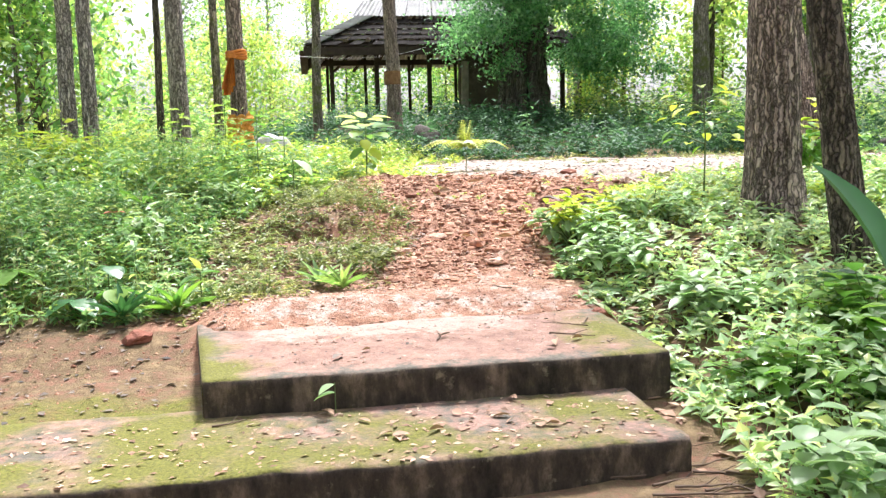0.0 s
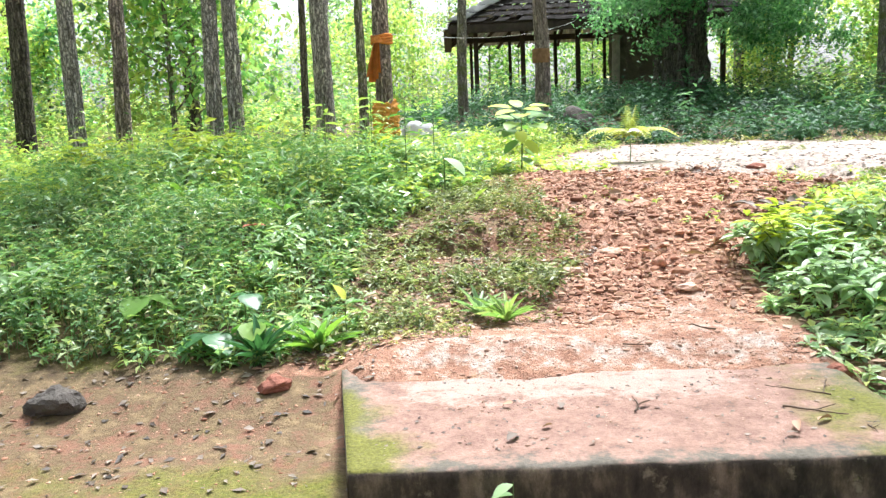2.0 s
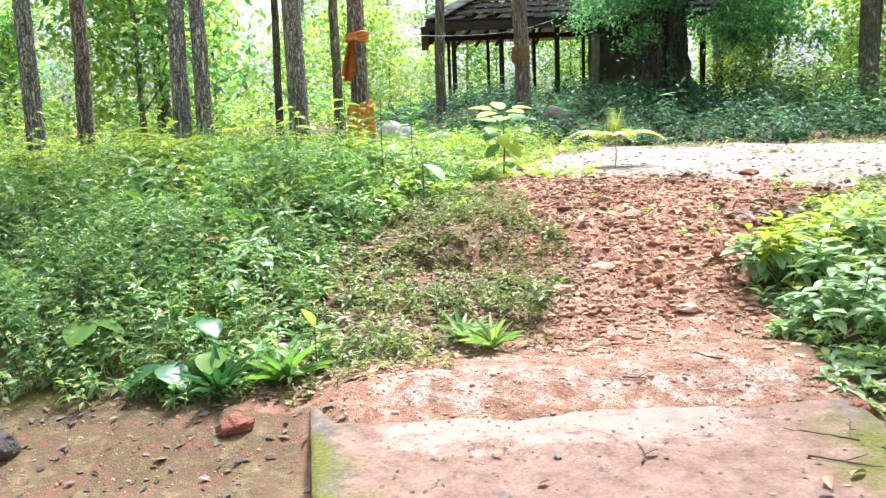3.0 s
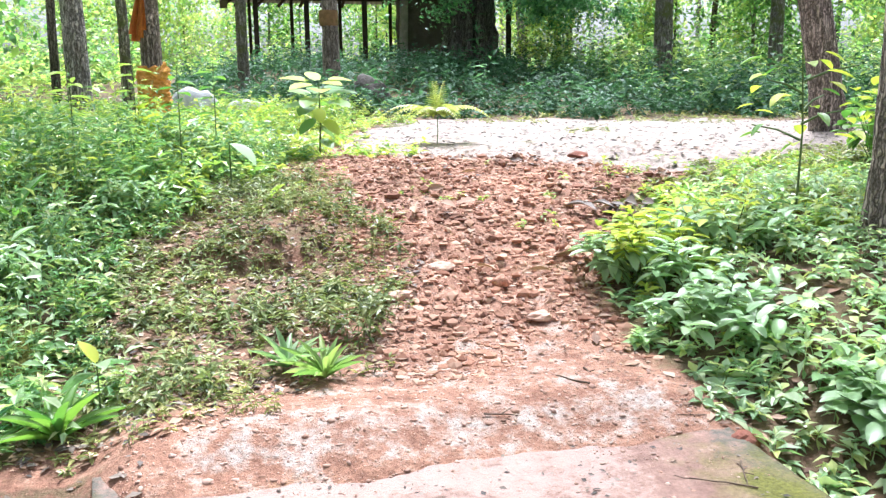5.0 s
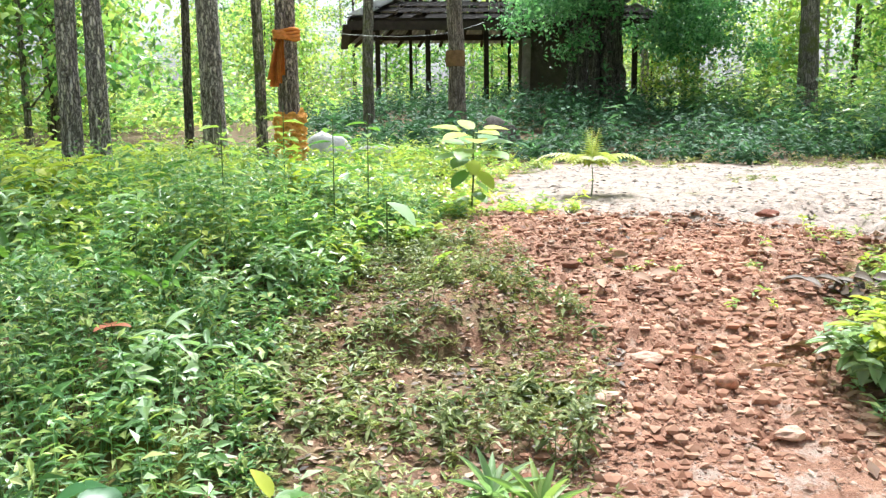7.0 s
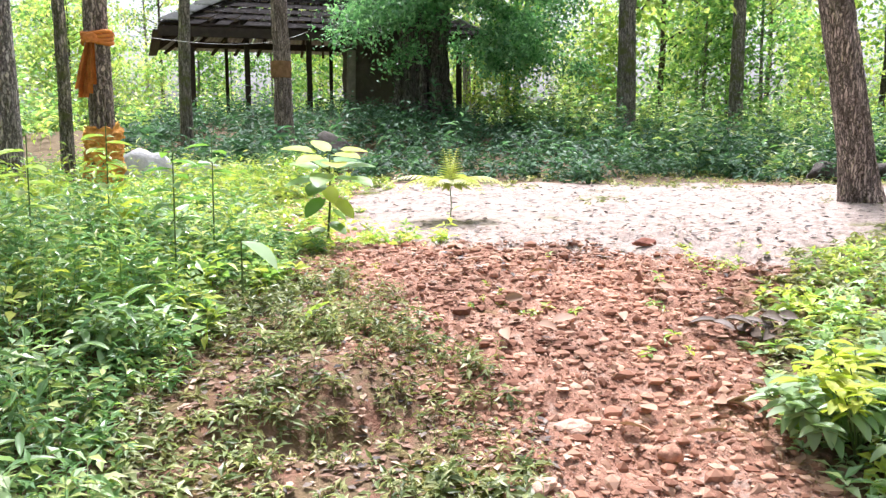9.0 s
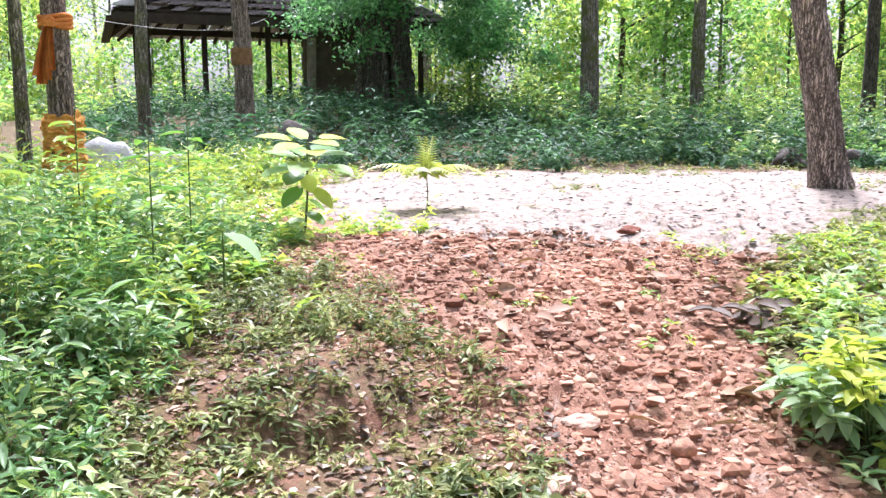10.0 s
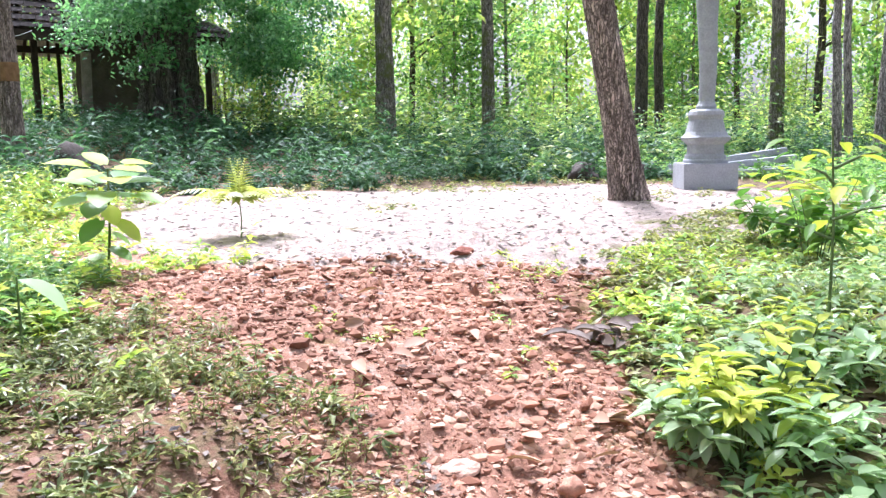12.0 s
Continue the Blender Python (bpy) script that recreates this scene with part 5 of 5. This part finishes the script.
sap += [((-0.02, -0.05, 0.47), 190, -34, 0.15, 0.13, MAT_BIG_YELLOW), ((0.05, -0.03, 0.36), 225, -30, 0.20, 0.17, MAT_BIG_YELLOW), ((-0.05, 0, 0.36), 120, -30, 0.20, 0.16, MAT_BIG), ((0.04, 0.02, 0.26), 250, -30, 0.14, 0.10, MAT_BIG), ((0.02, 0.0, 0.17), 210, -10, 0.18, 0.12, MAT_BIG), ((-0.02, 0, 0.12), 110, -5, 0.16, 0.11, MAT_BIG)]
leafy("broadleaf_sapling", on_ground(-0.02, 9.93), "young sapling with large round bright green leaves", sap, MAT_BIG, [[(0, 0, -0.05), (0.01, 0, 0.3), (0, 0.01, 0.7)]], 0.011, tv=ROUND_V, tf=BROAD_F).rotation_euler.x = radians(13)


def yellow_fern(x, y):
    """Feathery fronds spreading from the top of a thin stem, with an upright tuft of young ones in the middle."""
    e = tagged(empty("fern", on_ground(x, y)), "yellow-green feathery fern on a thin stem above the sand", "fern")
    part("stem", stem_mesh(np.array([(0, 0, -0.04), (0.01, 0, 0.15), (0, 0, 0.32)]), 0.006), None, e)
    g = np.random.default_rng(44)
    for k in range(11):
        a, young = radians(k * 137.5), k >= 8
        n, ln = 14, (0.34 if young else g.uniform(0.42, 0.54))
        u = (np.arange(n) + 1) / n
        d = ln * u * (0.22 if young else 1.0)
        z = 0.30 + (0.92 * ln * u if young else ln * (0.75 * u - 0.80 * u * u))
        p = np.stack((-np.sin(a) * d, np.cos(a) * d, z), -1)
        pos, yaw = np.repeat(p, 2, 0), a + np.tile([1.05, -1.05], n)
        size = np.repeat(0.16 * (1.1 - 0.85 * u) * (0.75 if young else 1), 2)
        blade = place_leaves(pos, yaw, np.full(2 * n, 0.5 if young else -0.2), size, size * 0.34, LEAF_V, LEAF_F)
        rib = tube(np.concatenate((np.array([[0, 0, 0.30]]), p)), np.linspace(0.004, 0.0015, n + 1), 4)
        rf = np.array([q for f in rib[1] for q in ((f[0], f[1], f[2]), (f[0], f[2], f[-1])) if len(set(q)) == 3])
        bf = blade[1] if np.shape(blade[1])[1] == 3 else np.concatenate((blade[1][:, [0, 1, 2]], blade[1][:, [0, 2, 3]]))
        part("frond", mesh_of("frond", *joined([(blade[0], bf), (rib[0], rf)]), MAT_FERN), None, e)
    return e


yellow_fern(1.40, 11.05).scale = (1.25, 1.25, 1.1)


def strap_rosette(x, y, n, ln, w, mat, label, seed):
    g = np.random.default_rng(seed)
    lv = [((0, 0, 0.01), k * 137.5, g.uniform(25, 70), ln * g.uniform(0.7, 1.15), w) for k in range(n)]
    return leafy("strap_leaved_plant", on_ground(x, y), label, lv, mat)


strap_rosette(-0.50, 5.40, 20, 0.22, 0.030, MAT_STRAP, "tuft of bright strap-shaped leaves beside the path", 1)
strap_rosette(-0.66, 5.52, 16, 0.2, 0.032, MAT_BIG_PALE, "smaller tuft of strap leaves beside the path", 2)
strap_rosette(-1.55, 5.12, 15, 0.26, 0.045, MAT_BIG, "large rosette of long green leaves by the step", 3)
strap_rosette(-1.85, 5.0, 13, 0.24, 0.045, MAT_BIG_DARK, "dark green rosette of long leaves by the soil edge", 4)


def bush(x, y, h, r, n, mat, tip, label, seed, ln=0.11, w=0.055):
    g = np.random.default_rng(seed)
    lv, stems = [], []
    for k in range(n):
        a, q = g.uniform(0, 360), g.random() ** 0.5
        top = np.array([math.cos(radians(a)) * r * q, math.sin(radians(a)) * r * q, h * (1 - 0.45 * q * q) * g.uniform(0.55, 1.0)])
        stems.append([(top[0] * 0.25, top[1] * 0.25, -0.04), tuple(top * 0.55), tuple(top)])
        for j in range(7):
            z = top * (1 - 0.07 * j)
            pale = tip and j < 5 and top[2] > 0.66 * h
            lv.append((tuple(z), j * 137 + a, 25 - 9 * j + g.normal(0, 10), ln * g.uniform(0.75, 1.2), w * g.uniform(0.8, 1.2), tip if pale else mat))
    return leafy("shrub", on_ground(x, y), label, lv, mat, stems[::2], 0.005, "shrub")


bush(1.45, 6.12, 0.46, 0.45, 56, MAT_BIG_PALE, MAT_BIG_YELLOW, "leafy shrub with glossy leaves and yellow young tips", 5, 0.13, 0.05)
bush(1.40, 5.35, 0.38, 0.40, 26, MAT_BIG_PALE, None, "pale-leaved low shrub beside the path", 6, 0.12, 0.06)
bush(2.05, 6.25, 0.34, 0.35, 18, MAT_BIG_PALE, MAT_BIG_YELLOW, "leafy shrub on the bank", 7)
bush(1.75, 4.4, 0.30, 0.4, 22, MAT_BIG_PALE, None, "low broad-leaved shrub by the step", 8, 0.13, 0.075)
bush(1.35, 2.5, 0.3, 0.42, 20, MAT_BIG_PALE, None, "low shrub with broad leaves by the lower step", 12, 0.14, 0.085)
bush(2.0, 2.9, 0.34, 0.42, 20, MAT_BIG, None, "broad-leaved shrub on the bank's foot", 13, 0.14, 0.085)
bush(1.55, 3.3, 0.28, 0.4, 20, MAT_BIG, None, "low green shrub at the foot of the bank", 9, 0.12, 0.07)
bush(2.2, 3.6, 0.42, 0.4, 20, MAT_BIG, None, "broad-leaved shrub under the dark tree", 10, 0.15, 0.09)
slim = []
for k in range(26):
    z = 0.42 + 0.55 * (k / 25)
    a = k * 137.5
    out = 0.06 + 0.30 * abs(math.sin(k * 1.9)) * (1.1 - 0.5 * k / 25)
    slim.append(((-math.sin(radians(a)) * out, math.cos(radians(a)) * out, z), a + pg.normal(0, 25), pg.normal(-8, 12), pg.uniform(0.10, 0.17), pg.uniform(0.05, 0.08), MAT_BIG_YELLOW if k % 3 else MAT_BIG))
twigs = [[(0, 0, z - 0.06), (-math.sin(radians(a)) * 0.14, math.cos(radians(a)) * 0.14, z), (-math.sin(radians(a)) * 0.3, math.cos(radians(a)) * 0.3, z + 0.03)] for z, a in ((0.5, 40), (0.6, 190), (0.68, 300), (0.78, 100), (0.86, 240))]
leafy("slim_sapling", on_ground(2.58, 6.4), "slim dark-stemmed sapling with yellow-green leaves", slim, MAT_BIG, [[(0, 0, -0.05), (0.01, 0, 0.5), (-0.02, 0.01, 1.0)]] + twigs, 0.009)
bush(4.0, 7.3, 0.8, 0.42, 14, MAT_BIG, MAT_BIG_YELLOW, "tall yellow-green sapling on the bank", 14, 0.16, 0.08)
bush(4.6, 7.9, 0.7, 0.42, 14, MAT_BIG, MAT_BIG_YELLOW, "yellow-green sapling beyond the thick tree", 15, 0.16, 0.08)

bg2 = np.random.default_rng(33)
YOUNG = [
    bush(-1.5, 8.9, 0.5, 0.3, 10, MAT_BIG, MAT_BIG_YELLOW, "young sapling with yellow-green leaves in the undergrowth", 21, 0.15, 0.06),
    bush(-2.4, 8.0, 0.45, 0.3, 10, MAT_BIG_PALE, None, "pale-leaved young shrub in the undergrowth", 22, 0.14, 0.05),
    bush(-3.2, 9.5, 0.6, 0.35, 11, MAT_BIG, MAT_BIG_YELLOW, "tall young sapling in the undergrowth", 23, 0.17, 0.08),
    bush(-2.0, 6.4, 0.34, 0.26, 10, MAT_BIG_PALE, None, "low pale herb with long narrow leaves", 24, 0.14, 0.035),
]
for k in range(19):
    x, y = bg2.uniform(-4.6, -1.3), bg2.uniform(5.6, 12)
    p = YOUNG[3] if y < 7.5 else YOUNG[int(bg2.integers(0, 3))]
    gx, gy, gz = on_ground(x, y)
    c = copy_thing(p, pose(gx, gy, gz, 0, 0, bg2.uniform(0, 360)))
    q = bg2.uniform(0.75, 1.2)
    c.scale = (q, q, q)
leafy("banana_like_plant", on_ground(2.5, 3.9), "plant with one huge upright dark green leaf", [((0, 0, 0.12), 28, 66, 0.85, 0.26), ((0.0, 0, 0.1), 75, 22, 0.5, 0.18)], MAT_BIG_DARK, [[(0, 0, -0.05), (0, 0, 0.14)]], 0.015)
leafy("arum", on_ground(-0.85, 8.3), "tall stalk with one large silvery leaf", [((0, 0, 0.34), -120, -25, 0.26, 0.19, MAT_BIG_PALE)], MAT_BIG, [[(0, 0, -0.05), (0, 0, 0.35)]], 0.008)
for k, (x, y) in enumerate(((-1.2, 8.4), (-1.55, 8.9), (-0.95, 8.9), (-1.9, 8.2))):
    lv = [((0, 0, 0.45 + 0.04 * j), j * 137 + 40 * k, 5, 0.16, 0.07) for j in range(9)]
    leafy("tall_herb", on_ground(x, y), "tall thin-stemmed herb with leaves on top", lv, MAT_YELLOW if k % 2 else MAT_BIG, [[(0, 0, -0.05), (0.01, 0, 0.85)]], 0.006)
leafy("broadleaf_seedling", on_ground(-1.42, 5.3), "seedling with a few large pale leaves", [((0, 0, 0.22), 200, 20, 0.15, 0.08, MAT_BIG_PALE), ((0, 0, 0.22), 60, 60, 0.12, 0.07, MAT_BIG_YELLOW), ((0, 0, 0.2), 300, 10, 0.14, 0.08), ((0, 0, 0.18), 130, 0, 0.16, 0.08)], MAT_BIG, [[(0, 0, -0.04), (0, 0, 0.23)]], 0.005)
for k, (x, y, z, s) in enumerate(((-1.9, 5.15, 0.18, 0.17), (-2.15, 5.1, 0.14, 0.2), (-2.6, 5.4, 0.22, 0.2), (-2.0, 5.35, 0.25, 0.16))):
    leafy("heart_leaved_plant", on_ground(x, y), "low plant with round heart-shaped leaves", [((0, 0, z), a + 50 * k, -15, s, s * 0.9) for a in (180, 70, 300)], MAT_BIG_DARK if k % 2 else MAT_BIG, [[(0, 0, -0.04), (0, 0, z)]], 0.005)
leafy("withered_red_plant", on_ground(-2.18, 6.45), "small plant with a withered red-brown leaf on top", [((0, 0, 0.27), a, 10, 0.09, 0.06) for a in (20, 140, 260)], MAT_RED_LEAF, [[(0, 0, -0.04), (0, 0, 0.28)]], 0.004)
for k, (x, y, z, a, ln) in enumerate(((-0.6, 7.76, 0.03, 215, 0.22), (-2.3, 8.3, 0.3, 10, 0.4), (-2.1, 7.2, 0.2, 330, 0.4), (-3.0, 7.6, 0.25, 40, 0.42), (-2.6, 9.2, 0.3, 300, 0.45))):
    leafy("blade_leaved_plant", on_ground(x, y), "plant with long arching blade-like leaves", [((0, 0, z * 0.5), a + d, 48 - 12 * j, ln * (1 - 0.1 * j), 0.055) for j, d in enumerate((0, 130, 235))][: 1 if k == 0 else 3], MAT_YELLOW if k == 0 else MAT_BIG, [[(0, 0, -0.04), (0, 0, z * 0.55)]], 0.006)
leafy("riser_sprout", (-0.62, 3.38, 0.15), "pale two-leaved sprout growing before the riser", [((0, 0, 0.14), 120, -10, 0.09, 0.055), ((0, 0, 0.10), 70, -10, 0.11, 0.05)], MAT_BIG_PALE, [[(0, 0, -0.02), (0, 0, 0.15)]], 0.003)


def dead_leaf(x, y, z, yaw, ln, w, mat, label):
    v, f = place_leaves([(0, 0, 0.012)], np.array([radians(yaw)]), np.array([dl.uniform(0, 0.35)]), np.array([ln]), np.array([w]), BROAD_V * np.array([1, 1, dl.uniform(0.4, 1.6)]), BROAD_F, np.array([dl.normal(0, 0.4)]))
    v[:, 2] -= v[:, 2].min() - 0.002
    return thing("dead_leaf", mesh_of("dead_leaf", v, f, mat, smooth=True), None, (x, y, z), label, "dead leaf", group="fallen leaves")


dl = np.random.default_rng(9)
for k in range(18):
    x, y = 1.68 + dl.normal(0, 0.15), 7.2 + dl.normal(0, 0.08)
    dead_leaf(x, y, float(height(x, y)) + 0.01 + 0.004 * k, dl.uniform(0, 360), dl.uniform(0.10, 0.18), 0.06, MAT_DEAD_DARK, "large dark withered leaf on the path")
for k in range(26):
    x, y = dl.uniform(0.1, 1.8), dl.uniform(6.2, 9.4)
    if x < np.interp(y, RIGHT_Y, RIGHT_X):
        dead_leaf(x, y, float(height(x, y)) + 0.015, dl.uniform(0, 360), dl.uniform(0.1, 0.17), dl.uniform(0.05, 0.08), MAT_DEAD, "dry pale brown leaf on red soil")
for k in range(16):
    x, y = dl.uniform(-0.9, 0.6), dl.uniform(2.95, 3.4)
    dead_leaf(x, y, 0.155, dl.uniform(0, 360), dl.uniform(0.05, 0.09), dl.uniform(0.025, 0.045), MAT_DEAD, "small dry leaf on the mossy step")
for k in range(8):
    x, y = dl.uniform(-0.9, 0.8), dl.uniform(3.6, 4.4)
    dead_leaf(x, y, 0.325, dl.uniform(0, 360), dl.uniform(0.05, 0.1), 0.035, MAT_DEAD_DARK if k % 2 else MAT_DEAD, "curled brown leaf on the upper step")


def twig(x, y, z, yaw, ln, r, seed):
    g = np.random.default_rng(seed)
    s = np.linspace(0, 1, 9)
    p = np.stack((s * ln, np.cumsum(g.normal(0, 0.02, 9)) * ln, r + 0.01 * np.abs(np.cumsum(g.normal(0, 0.3, 9))) * ln), -1)
    chunks = [tube(p, np.linspace(r, r * 0.4, 9), 6, 0.08, seed)]
    q = p[4] + np.stack((s * ln * 0.3, s * ln * 0.16, s * 0.02), -1)
    chunks.append(tube(q, np.linspace(r * 0.6, r * 0.25, 9), 5, 0.08, seed))
    ob = thing("twig", mesh_of("twig", *joined(chunks), MAT_TWIG, smooth=True), None, (x, y, z), "thin dry forked twig lying on the ground", "twig", group="fallen twigs")
    ob.rotation_euler.z = radians(yaw)


for k in range(26):
    x, y = dl.uniform(-1.3, 1.1), dl.uniform(2.0, 6.4)
    on = 0.32 if (-1.15 < x < 0.9 and 3.55 < y < 4.7) else (0.152 if (2.95 < y < 3.45 and x < 0.7) else float(height(x, y)) + 0.004)
    twig(x, y, on, dl.uniform(0, 360), dl.uniform(0.08, 0.3), dl.uniform(0.002, 0.006), 200 + k)
for k in range(14):
    x, y = dl.uniform(0.4, 1.1), dl.uniform(2.3, 2.8)
    twig(x, y, float(height(x, y)) + 0.004, dl.uniform(-30, 30), dl.uniform(0.2, 0.5), 0.006, 300 + k)
